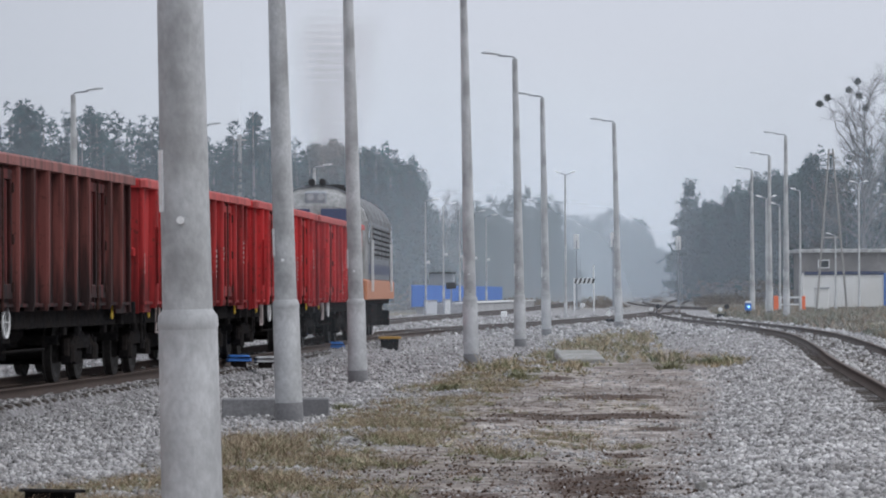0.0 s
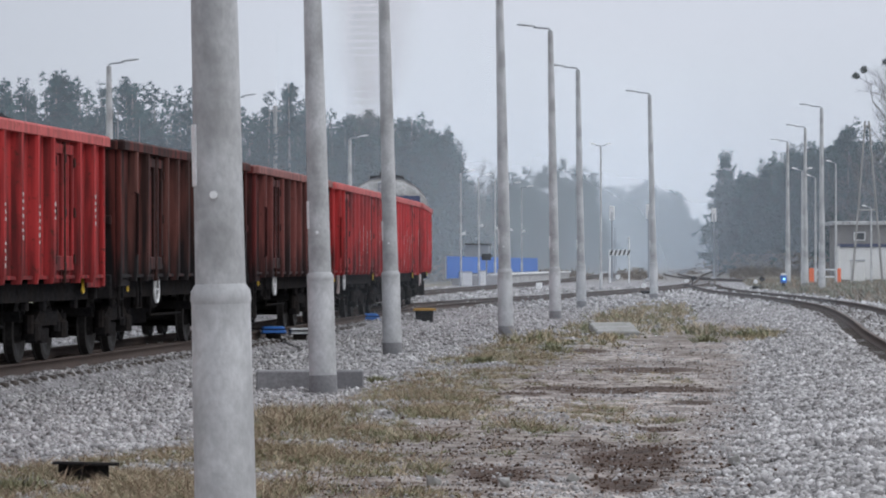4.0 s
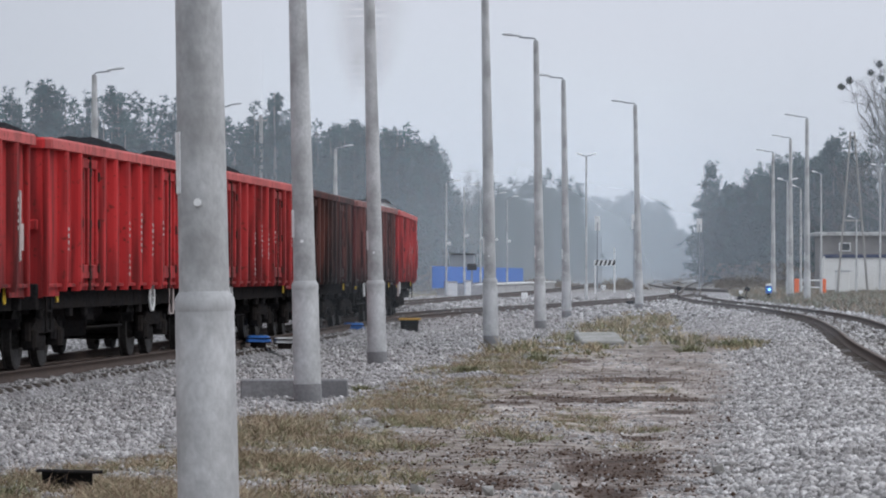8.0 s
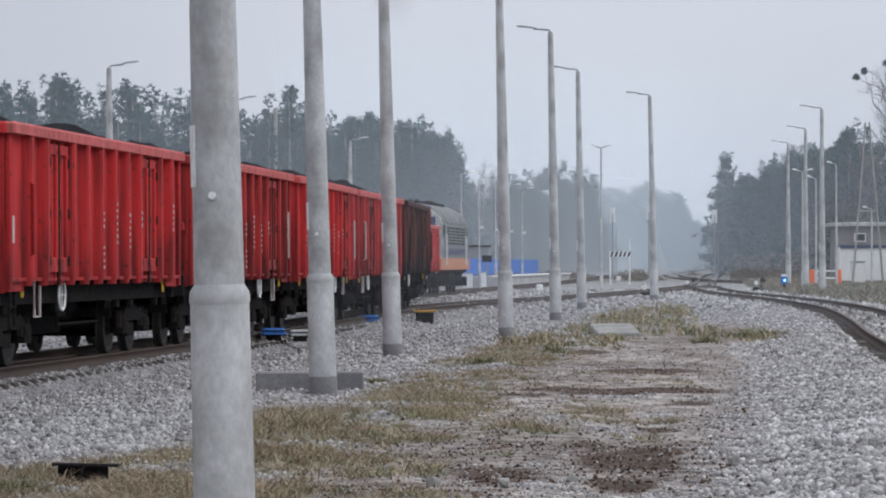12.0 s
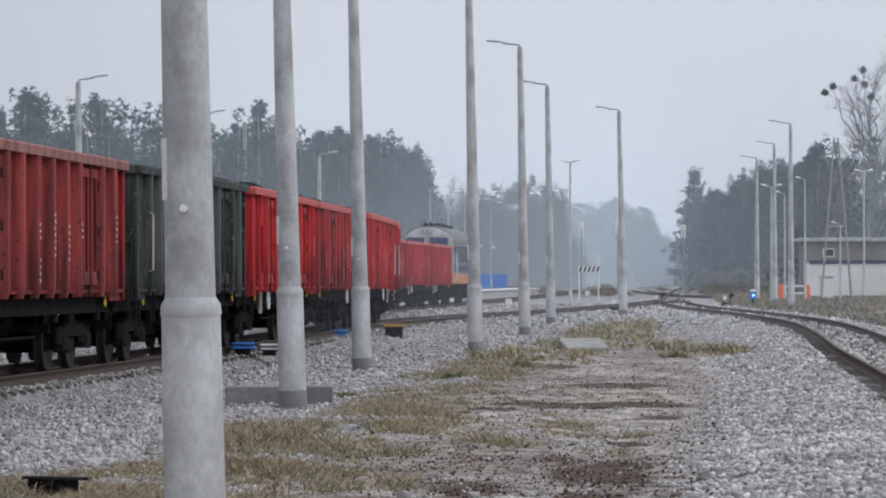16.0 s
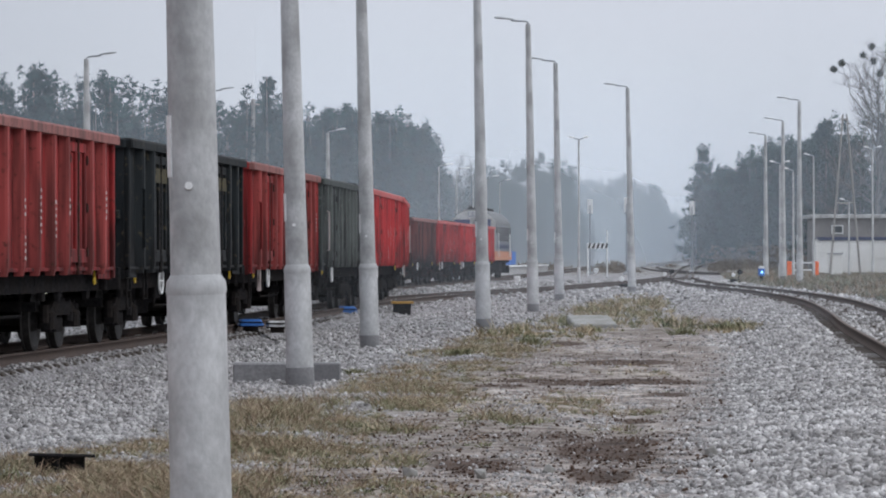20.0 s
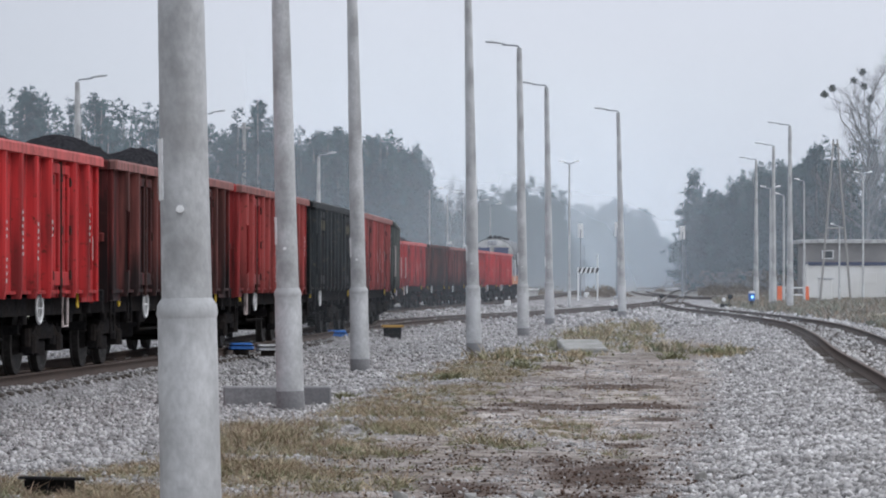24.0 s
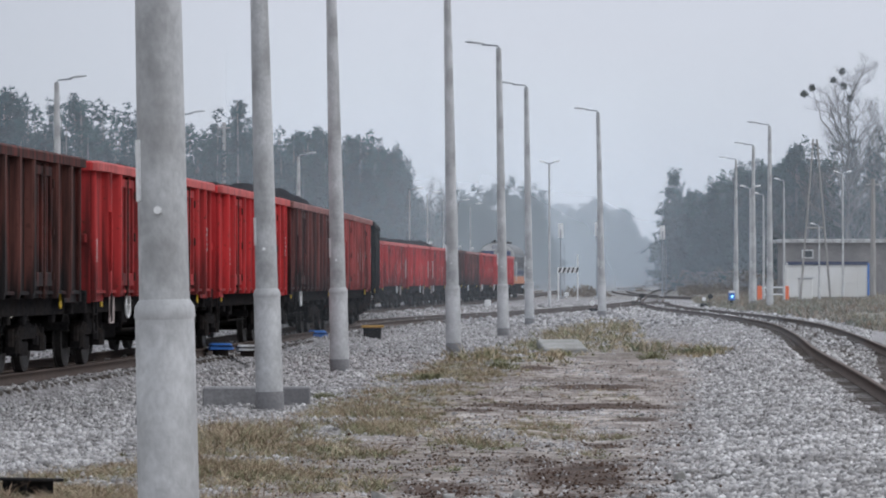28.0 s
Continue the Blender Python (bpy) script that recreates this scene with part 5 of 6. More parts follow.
# ---- exhaust of the locomotive: thin sheets that rise together ----
M_SMOKE = M_MIST.copy()
M_SMOKE.name = "brown_exhaust_haze"
for node in M_SMOKE.node_tree.nodes:
    if node.type in ("BSDF_DIFFUSE", "BSDF_TRANSLUCENT"):
        node.inputs["Color"].default_value = (0.42, 0.37, 0.36, 1)
SMOKE = thing("exhaust_smoke", "thin brown exhaust smoke rising from the locomotive", "smoke", pose(-3.6, 128, 0))
for layer in range(2):
    smoke_u, smoke_z = np.linspace(-1, 1, 24), np.linspace(0, 1, 30)
    rows, faces, thick = [], [], []
    for j, h in enumerate(smoke_z):
        wide = 0.7 + 1.6 * h**0.8
        mid = 0.9 * h + 0.35 * math.sin(4.5 * h + 2.1 * layer)
        for lean in (0, 1):
            rows.append(np.stack([mid + smoke_u * wide, np.full(24, 0.6 * layer + 0.24 * lean), np.full(24, 5.0 + 7.5 * h + 0.26 * lean)], -1))
            thick.append(0.21 * (1 - smoke_u**2) ** 2 * smoothstep(0, 0.3, h) * (1 - smoothstep(0.7, 1, h)) * (1 + 0.5 * wave(mid + smoke_u * wide, np.full(24, 8 * h + 3 * layer), 2.0)))
        i = 2 * j * 24 + np.arange(23)
        faces.append(np.stack([i, i + 1, i + 25, i + 24], -1))
    me = big_mesh("smoke_sheet", np.concatenate(rows), np.concatenate(faces), M_SMOKE, True)
    me.attributes.new("veil_amount", "FLOAT", "POINT").data.foreach_set("value", np.clip(np.concatenate(thick), 0, 1).astype(np.float32))
    part("smoke_sheet", me, None, SMOKE)
# ---- trees that stand out ----
def bare_tree(name, at, height, seed, label, mistletoe=0, spread=1.0):
    """A leafless tree: rising limbs off a tapered trunk, forked again and again into fine twigs, with evergreen mistletoe balls."""
    r = random.Random(seed)
    z0 = float(ground_z(*at))
    t = thing(name, label, "tree", pose(at[0], at[1], z0))
    trunk, limbs, tips = Geo(), Geo(), []

    def grow(p, d, ln, rad, depth):
        pts, q = [p], p
        for k in range(3):
            d = (d + Vector((r.gauss(0, 0.16), r.gauss(0, 0.16), r.gauss(0.07, 0.10)))).normalized()
            q = q + d * ln / 3
            pts.append(q)
        limbs.tube(pts, [rad, rad * 0.85, rad * 0.7, rad * 0.5], 5 if depth < 2 else 3, False)
        tips.append(q)
        if depth >= 3:
            tips.append(pts[2])
            return
        for k in range(r.randint(3, 4)):
            side = Vector((r.uniform(-1, 1), r.uniform(-1, 1), r.uniform(-0.2, 0.6))).normalized()
            grow(pts[r.choice((1, 2, 3, 3))], (d * 0.8 + side * 0.75).normalized(), ln * r.uniform(0.45, 0.7), max(rad * 0.55, 0.012), depth + 1)

    way, p = [], Vector((0, 0, -0.2))
    for k in range(9):
        way.append(p.copy())
        p = p + Vector((r.gauss(0, 0.012), r.gauss(0, 0.012), 0.105)) * height
    trunk.tube(way, [height * 0.0105 * (1 - 0.105 * k) for k in range(9)], 8, False)
    first = 3 if mistletoe else 2
    for k in range(first, 9):
        for _ in range(6 if mistletoe else 4):
            u = (k - first) / (9 - first)
            a = r.uniform(0, 2 * math.pi)
            d = Vector((math.cos(a) * spread, math.sin(a) * spread, r.uniform(0.35, 0.95))).normalized()
            grow(way[k] + Vector((0, 0, r.uniform(-0.04, 0.04) * height)), d, height * (0.30 - 0.17 * u) * (0.62 if mistletoe else 0.85) * r.uniform(0.75, 1.2), height * 0.0034 * (1 - 0.4 * u), 1)
    part("trunk", trunk, M_BARK, t)
    part("branchwork", limbs, M_BARK, t)
    rs = np.random.RandomState(seed)
    pts = np.array([tuple(q) for q in tips])
    part("twig_crown", big_mesh("twig_crown", *needle_tufts(rs, np.concatenate([pts, pts + rs.normal(0, height * 0.008, pts.shape)]), height * 0.040, 5, 0.9, 0.009), M_TWIG), None, t, "fine bare twigs")
    for bx, bz in MISTLETOE if mistletoe else ():
        # a crooked limb rises from the trunk to each ball
        c, foot = Vector((bx, rs.uniform(-0.6, 0.6), bz)), way[rs.randint(4, 7)] + Vector((0, 0, rs.uniform(-0.5, 0.8)))
        bends = [foot.lerp(c, k) + Vector((rs.normal(0, 0.35), rs.normal(0, 0.2), rs.normal(0, 0.25) - 0.9 * k * (1 - k))) for k in (0.2, 0.4, 0.6, 0.8)]
        part("limb", Geo().tube([foot, *bends, c], [0.075, 0.065, 0.055, 0.042, 0.03, 0.02], 6), M_BARK, t)
        d = rs.normal(size=(110, 3))
        d /= np.linalg.norm(d, axis=1, keepdims=True)
        part("mistletoe", big_mesh("mistletoe", *needle_tufts(rs, np.array(c) + d * rs.uniform(0.05, 0.34, (110, 1)), 0.20, 7, 1.0), M_MISTLETOE), None, t, "round dark mistletoe ball")
    return t


# sideways and up from the foot of the tree
MISTLETOE = ((-3.7, 17.6), (-3.0, 18.1), (-1.1, 18.8), (-0.35, 19.5), (-0.2, 18.3), (0.25, 17.2))
M_MISTLETOE = foliage("dark_mistletoe", (0.05, 0.06, 0.055), (0.085, 0.095, 0.085), 0.15)
bare_tree("mistletoe_tree", (38.4, 310), 20.2, 21, "tall bare tree with round mistletoe balls in its crown", 7, 0.75)
for i, (x, y, h) in enumerate(((34.8, 330, 9.5), (36.6, 322, 11.5), (39.5, 318, 13.0), (42.6, 312, 16.5), (46.0, 318, 15.0))):
    bare_tree("bare_tree", (x, y), h, 40 + i, "leafless grey tree at the edge of the wood", 0, 0.8)
for i, (x, y, h) in enumerate(((9.0, 430, 10.5), (14, 448, 11.0), (2.4, 352, 11.4))):
    bare_tree("bare_tree", (x, y), h, 60 + i, "leafless grey tree at the edge of the wood", 0, 0.7)


def lone_pine(at, h, seed, width, mat):
    r = np.random.RandomState(seed)
    z = float(ground_z(*at))
    t = thing("pine_tree", "pine tree that rises over the misty wood", "tree", pose(at[0], at[1], z))
    part("trunk", big_mesh("trunk", *stem(r, (0, 0, 0), h, h * 0.012), M_BARK), None, t)
    part("crown", big_mesh("crown", *pine_crown(r, (0, 0, 0), h, width, int(20 * width + 16), 0.06), mat), None, t)


for at, h, seed, width, mat in (((-12.5, 267), 15.6, 71, 2.6, M_PINE), ((-3.9, 298), 14.0, 72, 3.0, M_PINE), ((30.5, 406), 14.2, 73, 3.7, M_PINE_EAST), ((-14.2, 266), 13.7, 74, 2.4, M_PINE), ((-28.0, 250), 15.5, 75, 2.6, M_PINE), ((36.0, 330), 14.3, 76, 2.2, M_PINE_EAST)):
    lone_pine(at, h, seed, width, mat)


# ---- platform with its blue fence, lamps and hut ----
M_PLATFORM = grained("platform_concrete", (0.36, 0.36, 0.37), (0.46, 0.46, 0.47), 0.5, 0.9, c3=(0.28, 0.28, 0.28), fine=6)
M_FENCE = grained("blue_fence_sheet", (0.035, 0.125, 0.42), (0.05, 0.165, 0.52), 0.4, 0.6, fine=4, bump=0.05)


def beside(y, off):
    s = np.interp(y, MAIN.y, MAIN.s)
    x, yy = MAIN.at(s)
    a = MAIN.heading(s)
    return x + math.sin(a) * off, yy - math.cos(a) * off, a


PLATFORM_Z = 1.0
platform = thing("platform", "low concrete station platform with a pale edge", "platform", kind="structure")
for i, y in enumerate(range(256, 336, 4)):
    x0, y0, a0 = beside(y, -1.85)
    x1, y1, a1 = beside(y + 4, -1.85)
    x2, y2, _ = beside(y + 4, -5.45)
    x3, y3, _ = beside(y, -5.45)
    g = Geo().add([(x0, y0, 0), (x1, y1, 0), (x2, y2, 0), (x3, y3, 0), (x0, y0, PLATFORM_Z - 0.1), (x1, y1, PLATFORM_Z - 0.1), (x2, y2, PLATFORM_Z - 0.1), (x3, y3, PLATFORM_Z - 0.1)],
                  [(3, 2, 1, 0), (4, 5, 6, 7), (0, 1, 5, 4), (1, 2, 6, 5), (2, 3, 7, 6), (3, 0, 4, 7)])
    part("platform_block", g, M_PLATFORM, platform)
    part("edge_slab", Geo().box(((x0 + x1) / 2 - 0.35, (y0 + y1) / 2, PLATFORM_Z - 0.04), (0.95, math.hypot(x1 - x0, y1 - y0) - 0.02, 0.12), rz=a0 - math.pi / 2, cut=0.01), M_WHITE, platform, "whitened edge slab")
fence = thing("platform_fence", "bright blue sheet fence along the platform", "fence")
for y in range(243, 331, 3):
    x0, y0, a0 = beside(y + 1.5, -4.65)
    low = 0.3 if y < 258 else 0.0
    part("fence_panel", Geo().box((x0, y0, PLATFORM_Z + 0.64 - low / 2), (0.05, 2.97, 1.22 + low), rz=a0 - math.pi / 2), M_FENCE, fence)
    part("fence_post", Geo().box((*beside(y, -4.74)[:2], PLATFORM_Z + 0.60 - low / 2), (0.08, 0.08, 1.2 + low)), M_STEEL, fence)
for y, h in ((246, 7.1), (262, 7.2), (278, 7.4), (292, 7.3), (306, 7.3)):
    x, yy, a = beside(y, -3.95)
    lp = lamp_post((x, yy), h + (0.7 if y < 256 else 0), 1.0, 1, 0.0, False, "platform lamps", heavy=False)
    if y > 256:
        lp.location.z = PLATFORM_Z - 0.1
    part("loudspeaker", Geo().tube([(0.08, 0, 3.6), (0.32, 0, 3.66)], [0.06, 0.14], 10), M_WHITE, lp, "white loudspeaker horn")
hx, hy, ha = beside(284, -5.85)
hut = thing("platform_shelter", "small grey hut behind the platform fence", "shelter", pose(hx, hy, 0.55, 0, 0, math.degrees(ha) - 90))
part("wall", Geo().box((0, 0, 1.35), (1.9, 1.4, 2.7), cut=0.03), M_STEEL, hut)
part("roof", Geo().box((0, 0, 2.76), (2.2, 1.7, 0.1), cut=0.02), M_BLACK, hut)
sx, sy, sa = beside(272, -4.15)
scr = thing("display_screen", "dark information screen on a grey post", "screen", pose(sx, sy, PLATFORM_Z - 0.1))
part("post", Geo().box((0, 0.05, 0.8), (0.12, 0.1, 1.6), cut=0.01), M_STEEL, scr)
part("panel", Geo().box((0, -0.03, 1.35), (0.75, 0.12, 0.5), cut=0.02), M_BLACK, scr)
for x, y, sx, sz, lab in ((0.56, 252, 0.9, 0.95, "pale concrete cable cabinet beside the platform"), (1.76, 253, 0.42, 1.0, "narrow white equipment cabinet beside the platform")):
    c = thing("equipment_cabinet", lab, "cabinet", pose(x, y, float(ground_z(x, y)) + 0.0, 0, 0, 4))
    part("case", Geo().box((0, 0, sz / 2), (sx, 0.5, sz), cut=0.03), M_WHITE, c)
    part("lid", Geo().box((0, 0, sz + 0.03), (sx + 0.08, 0.58, 0.06), cut=0.015), M_PLATFORM, c)
    part("door", Geo().box((0, -0.26, sz / 2), (sx * 0.84, 0.02, sz * 0.84), cut=0.006), M_WHITE, c)


# ---- signals, markers and posts along the tracks ----
def signal_post(at, h, back=True):
    z = float(ground_z(*at))
    s = thing("signal_post", "railway light signal with white backboard on a post", "signal", pose(at[0], at[1], z), "line signals")
    part("post", Geo().tube([(0, 0, -0.2), (0, 0, h)], [0.08, 0.06], 10), M_STEEL, s)
    part("backboard", Geo().box((0, 0.02, h - 0.1), (0.44, 0.08, 1.2), cut=0.08), M_WHITE, s)
    part("lamp_box", Geo().box((0, 0.16, h - 0.1), (0.3, 0.2, 1.0), cut=0.05), M_BLACK, s)
    part("ladder", Geo().box((0.2, 0.1, h * 0.4), (0.03, 0.03, h * 0.75)).box((0.34, 0.1, h * 0.4), (0.03, 0.03, h * 0.75)), M_STEEL, s)
    part("foundation", Geo().box((0, 0, 0.05), (0.6, 0.6, 0.4), cut=0.04), M_CONC, s)


for at, h in (((13.1, 302), 5.9), ((16.1, 300), 6.0), ((22.9, 318), 5.9)):
    signal_post(at, h)
centre = lamp_post((8.45, 210), 8.4, 0.6, 0, 0.0, False, "yard lamps", heavy=False)
for x, y, h, side in ((20.6, 213, 6.9, 0), (22.3, 222, 6.6, -1), (24.0, 226, 7.6, -1), (27.4, 236, 4.9, -1), (28.6, 233, 8.3, 0)):
    lamp_post((x, y), h, 0.62, side, 0.0, False, "yard lamps", heavy=False)

stop_board = thing("striped_board", "black and white striped board on two posts", "railway sign", pose(12.8, 282, float(ground_z(12.8, 282))))
board = part("board", Geo().box((0, 0, 2.4), (1.66, 0.05, 0.42), cut=0.01), M_WHITE, stop_board)
for k in range(5):
    part("stripe", Geo().add([(-0.78 + k * 0.34, -0.03, 2.2), (-0.61 + k * 0.34, -0.03, 2.2), (-0.47 + k * 0.34, -0.03, 2.6), (-0.64 + k * 0.34, -0.03, 2.6),
                              (-0.78 + k * 0.34, -0.02, 2.2), (-0.61 + k * 0.34, -0.02, 2.2), (-0.47 + k * 0.34, -0.02, 2.6), (-0.64 + k * 0.34, -0.02, 2.6)],
                             [(0, 1, 2, 3), (7, 6, 5, 4), (0, 4, 5, 1), (1, 5, 6, 2), (2, 6, 7, 3), (3, 7, 4, 0)]), M_BLACK, board)
for x, h in ((-0.75, 2.6), (0.78, 3.6)):
    part("post", Geo().tube([(x, 0.05, -0.2), (x, 0.05, h)], 0.06, 8), M_WHITE, stop_board)

for x, y, w, h in ((4.9, 214, 0.38, 0.42), (14.4, 320, 0.45, 0.5), (12.9, 236, 0.3, 0.35)):
    c = thing("fouling_marker", "small whitewashed concrete marker between the tracks", "marker", pose(x, y, float(ground_z(x, y))), "track markers")
    part("block", Geo().box((0, 0, h / 2 - 0.03), (w, 0.22, h), cut=0.04), M_WHITE, c)


def point_lever(at, turn):
    p = thing("point_lever", "black hand point lever with white disc", "point lever", pose(at[0], at[1], float(ground_z(*at)), 0, 0, turn), "point levers")
    part("base_frame", Geo().box((0, 0, 0.1), (0.7, 0.35, 0.2), cut=0.03), M_BLACK, p)
    part("lever_arm", Geo().tube([(0.1, 0, 0.15), (0.28, 0, 0.75)], 0.03, 8), M_BLACK, p)
    part("counterweight", Geo().tube([(0.24, -0.1, 0.62), (0.24, 0.1, 0.62)], 0.14, 14), M_BLACK, p)
    part("disc", Geo().tube([(-0.2, -0.06, 0.45), (-0.2, -0.02, 0.45)], 0.13, 14), M_WHITE, p)


for at, a in (((14.6, 224), 10), ((9.4, 176), 5), ((17.9, 212), 20)):
    point_lever(at, a)

# the dwarf signal with its lit blue lamp
M_BLUE_LAMP = glow("lit_blue_lamp", (0.22, 0.55, 1.0), 2.2)
dz = float(ground_z(18.2, 199))
dwarf = thing("dwarf_signal", "small shunting signal with a lit blue lamp", "signal", pose(18.2, 199, dz) @ Matrix.Scale(0.85, 4))
part("post", Geo().tube([(0, 0, -0.2), (0, 0, 0.55)], 0.11, 10), M_BLACK, dwarf)
part("lamp_case", Geo().box((0, 0, 0.78), (0.42, 0.3, 0.52), cut=0.05), M_BLUE, dwarf, "dark blue lamp case")
part("white_hood", Geo().box((0, 0, 1.08), (0.36, 0.34, 0.14), cut=0.04), M_WHITE, dwarf)
part("blue_lens", Geo().tube([(0.02, -0.17, 0.76), (0.02, -0.20, 0.76)], [0.085, 0.07], 16), M_BLUE_LAMP, dwarf, "glowing blue lens")


# ---- the station's back yard: site container, old building, barriers, twin-legged pole ----
M_PANEL = grained("white_container_sheet", (0.62, 0.63, 0.64), (0.72, 0.73, 0.74), 0.4, 0.6, c3=(0.52, 0.51, 0.49), fine=6, stain=0.6)
cont = thing("site_container", "white steel site container with blue frame", "container", pose(30.9, 262, float(ground_z(30.9, 260))))
part("wall_panel", Geo().box((0, 0, 1.3), (5.9, 2.35, 2.4)), M_PANEL, cont)
for x in (-2.98, 2.98):
    for y in (-1.18, 1.18):
        part("corner_post", Geo().box((x, y, 1.32), (0.14, 0.14, 2.62), cut=0.015), M_BLUE if x > 0 else M_PANEL, cont)
for z in (0.06, 2.6):
    for y in (-1.2, 1.2):
        part("frame_rail", Geo().box((0, y, z), (5.84, 0.12, 0.16), cut=0.015), M_LOCO_BLUE if z > 1 else M_BLACK, cont, "dark blue top rail" if z > 1 else "")
part("roof", Geo().box((0, 0, 2.72), (6.0, 2.4, 0.08)), M_LOCO_BLUE, cont)
part("door", Geo().box((-0.6, -1.19, 1.05), (0.95, 0.04, 1.95), cut=0.01), M_PANEL, cont)
part("window_frame", Geo().box((1.6, -1.19, 1.6), (1.0, 0.04, 0.8), cut=0.01), M_PANEL, cont)
for k in range(12):
    part("panel_seam", Geo().box((-2.7 + k * 0.49, -1.181, 1.3), (0.03, 0.02, 2.3)), M_WHITE, cont)

M_BRICK = grained("grey_brown_plaster", (0.20, 0.19, 0.19), (0.27, 0.26, 0.26), 0.5, 0.95, c3=(0.15, 0.145, 0.15), fine=3, stain=0.7)
hb = thing("station_outbuilding", "low grey plastered outbuilding with flat roof", "building", pose(35.6, 292, float(ground_z(35.6, 290))))
part("wall", Geo().box((0, 0, 2.2), (9.6, 6, 4.6)), M_BRICK, hb)
part("roof", Geo().box((0, 0, 4.62), (10.3, 6.8, 0.3), cut=0.04), M_CONC, hb, "pale concrete roof slab")
for x in (-3.0,):
    wf = part("window", Geo().box((x, -3.02, 3.55), (0.95, 0.08, 0.7), cut=0.01), M_WHITE, hb, "white window frame")
    part("pane", Geo().box((x, -3.065, 3.55), (0.78, 0.02, 0.54)), M_GLASS, wf)
part("door", Geo().box((-1.6, -3.02, 1.1), (1.0, 0.08, 2.1), cut=0.01), M_BLACK, hb)

bar = thing("orange_barrier", "orange and white crowd barrier on the grass", "barrier", pose(23.3, 226, float(ground_z(23.3, 226))))
for x in (-0.85, 0.85):
    part("upright_panel", Geo().box((x, 0, 0.5), (0.32, 0.10, 0.98), cut=0.03), M_ORANGE, bar, "orange plastic end panel")
for z in (0.45, 0.9):
    part("rail", Geo().box((0, 0, z), (1.4, 0.05, 0.09), cut=0.01), M_WHITE, bar)
cab = thing("switch_cabinet", "white electric switch cabinet beside the container", "cabinet", pose(27.6, 246, float(ground_z(27.6, 246))))
part("case", Geo().box((0, 0, 0.75), (0.95, 0.5, 1.5), cut=0.05), M_PANEL, cab)
part("hood", Geo().box((0, 0, 1.53), (1.05, 0.6, 0.08), cut=0.02), M_STEEL, cab)
part("door", Geo().box((0, -0.26, 0.72), (0.8, 0.02, 1.2), cut=0.006), M_PANEL, cab)

# grey timber, paled further by distance haze mixed into its colour
M_WOODPOLE = grained("hazed_grey_tarred_timber", (0.22, 0.215, 0.21), (0.32, 0.31, 0.305), 1.0, 0.95, fine=6, stretch=(1, 1, 0.15))


def twin_pole(at, h, spread, turn=0.0):
    p = thing("twin_leg_pole", "weathered timber telegraph pole with two splayed legs", "telegraph pole", pose(at[0], at[1], float(ground_z(*at)), 0, 0, turn), "telegraph poles")
    for s in (-1, 1):
        part("leg", Geo().tube([(s * spread, 0, -0.3), (s * 0.12, 0, h)], [0.085, 0.055], 10), M_WOODPOLE, p)
    part("brace", Geo().tube([(-spread * 0.55, 0, h * 0.45), (spread * 0.55, 0, h * 0.45)], 0.06, 8), M_WOODPOLE, p)
    part("crossarm", Geo().box((0, 0.1, h - 0.35), (0.5, 0.1, 0.12), cut=0.015), M_WOODPOLE, p)
    for x in (-0.2, 0.2):
        part("insulator", Geo().tube([(x, 0.1, h - 0.3), (x, 0.1, h - 0.1)], [0.05, 0.035], 8), M_WHITE, p)


twin_pole((27.6, 240), 10.9, 1.05)
for at, h in (((-13.6, 266), 13.4), ((31.5, 240), 8.2)):
    p = thing("telegraph_pole", "single grey timber telegraph pole", "telegraph pole", pose(at[0], at[1], float(ground_z(*at))), "telegraph poles")
    part("mast", Geo().tube([(0, 0, -0.3), (0, 0, h)], [0.20, 0.15], 10), M_WOODPOLE, p)
    part("crossarm", Geo().box((0, -0.12, h - 0.4), (1.0, 0.09, 0.1), cut=0.015), M_WOODPOLE, p)


# ---- things on the near ballast ----
def point_cover(at, turn, size, mat, label, base=0.19):
    p = thing("point_machine_cover", label, "point machine", pose(at[0], at[1], base, 0, 0, turn), "point machines")
    part("bearer", Geo().box((0, 0, 0.09 - base / 2), (size[0] * 0.6, 0.24, base - 0.16)), M_SLEEPER, p)
    part("cover", Geo().box((0, 0, size[2] / 2), size, cut=0.05, top=0.9), mat, p)
    part("skirt", Geo().box((0, 0, 0.0), (size[0] - 0.03, size[1] - 0.03, 0.05), cut=0.01), M_BLACK, p)
    part("lid_seam", Geo().box((0, 0, size[2] * 0.62), (size[0] * 0.97, size[1] * 0.985, 0.02)), M_BLACK, p)


point_cover((-3.80, 73.2), 5, (0.52, 0.9, 0.12), M_BLUE, "blue plastic point machine cover beside the rail", 0.33)
point_cover((-3.27, 73.6), 5, (0.46, 0.9, 0.11), M_CONC, "grey steel cable box beside the rail", 0.30)
point_cover((-2.45, 97.5), 4, (0.6, 0.8, 0.19), M_BLUE, "blue plastic point machine cover beside the rail")

lan = thing("point_indicator", "black point indicator box with yellow lid", "point indicator", pose(-0.95, 101, float(ground_z(-0.95, 101)) - 0.02, 0, 0, 5))
part("case", Geo().box((0, 0, 0.15), (0.46, 0.36, 0.34), top=1.08, cut=0.02), M_BLACK, lan)
part("lid", Geo().box((0, 0, 0.35), (0.62, 0.5, 0.06), cut=0.015), M_OCHRE, lan, "dull yellow lid")

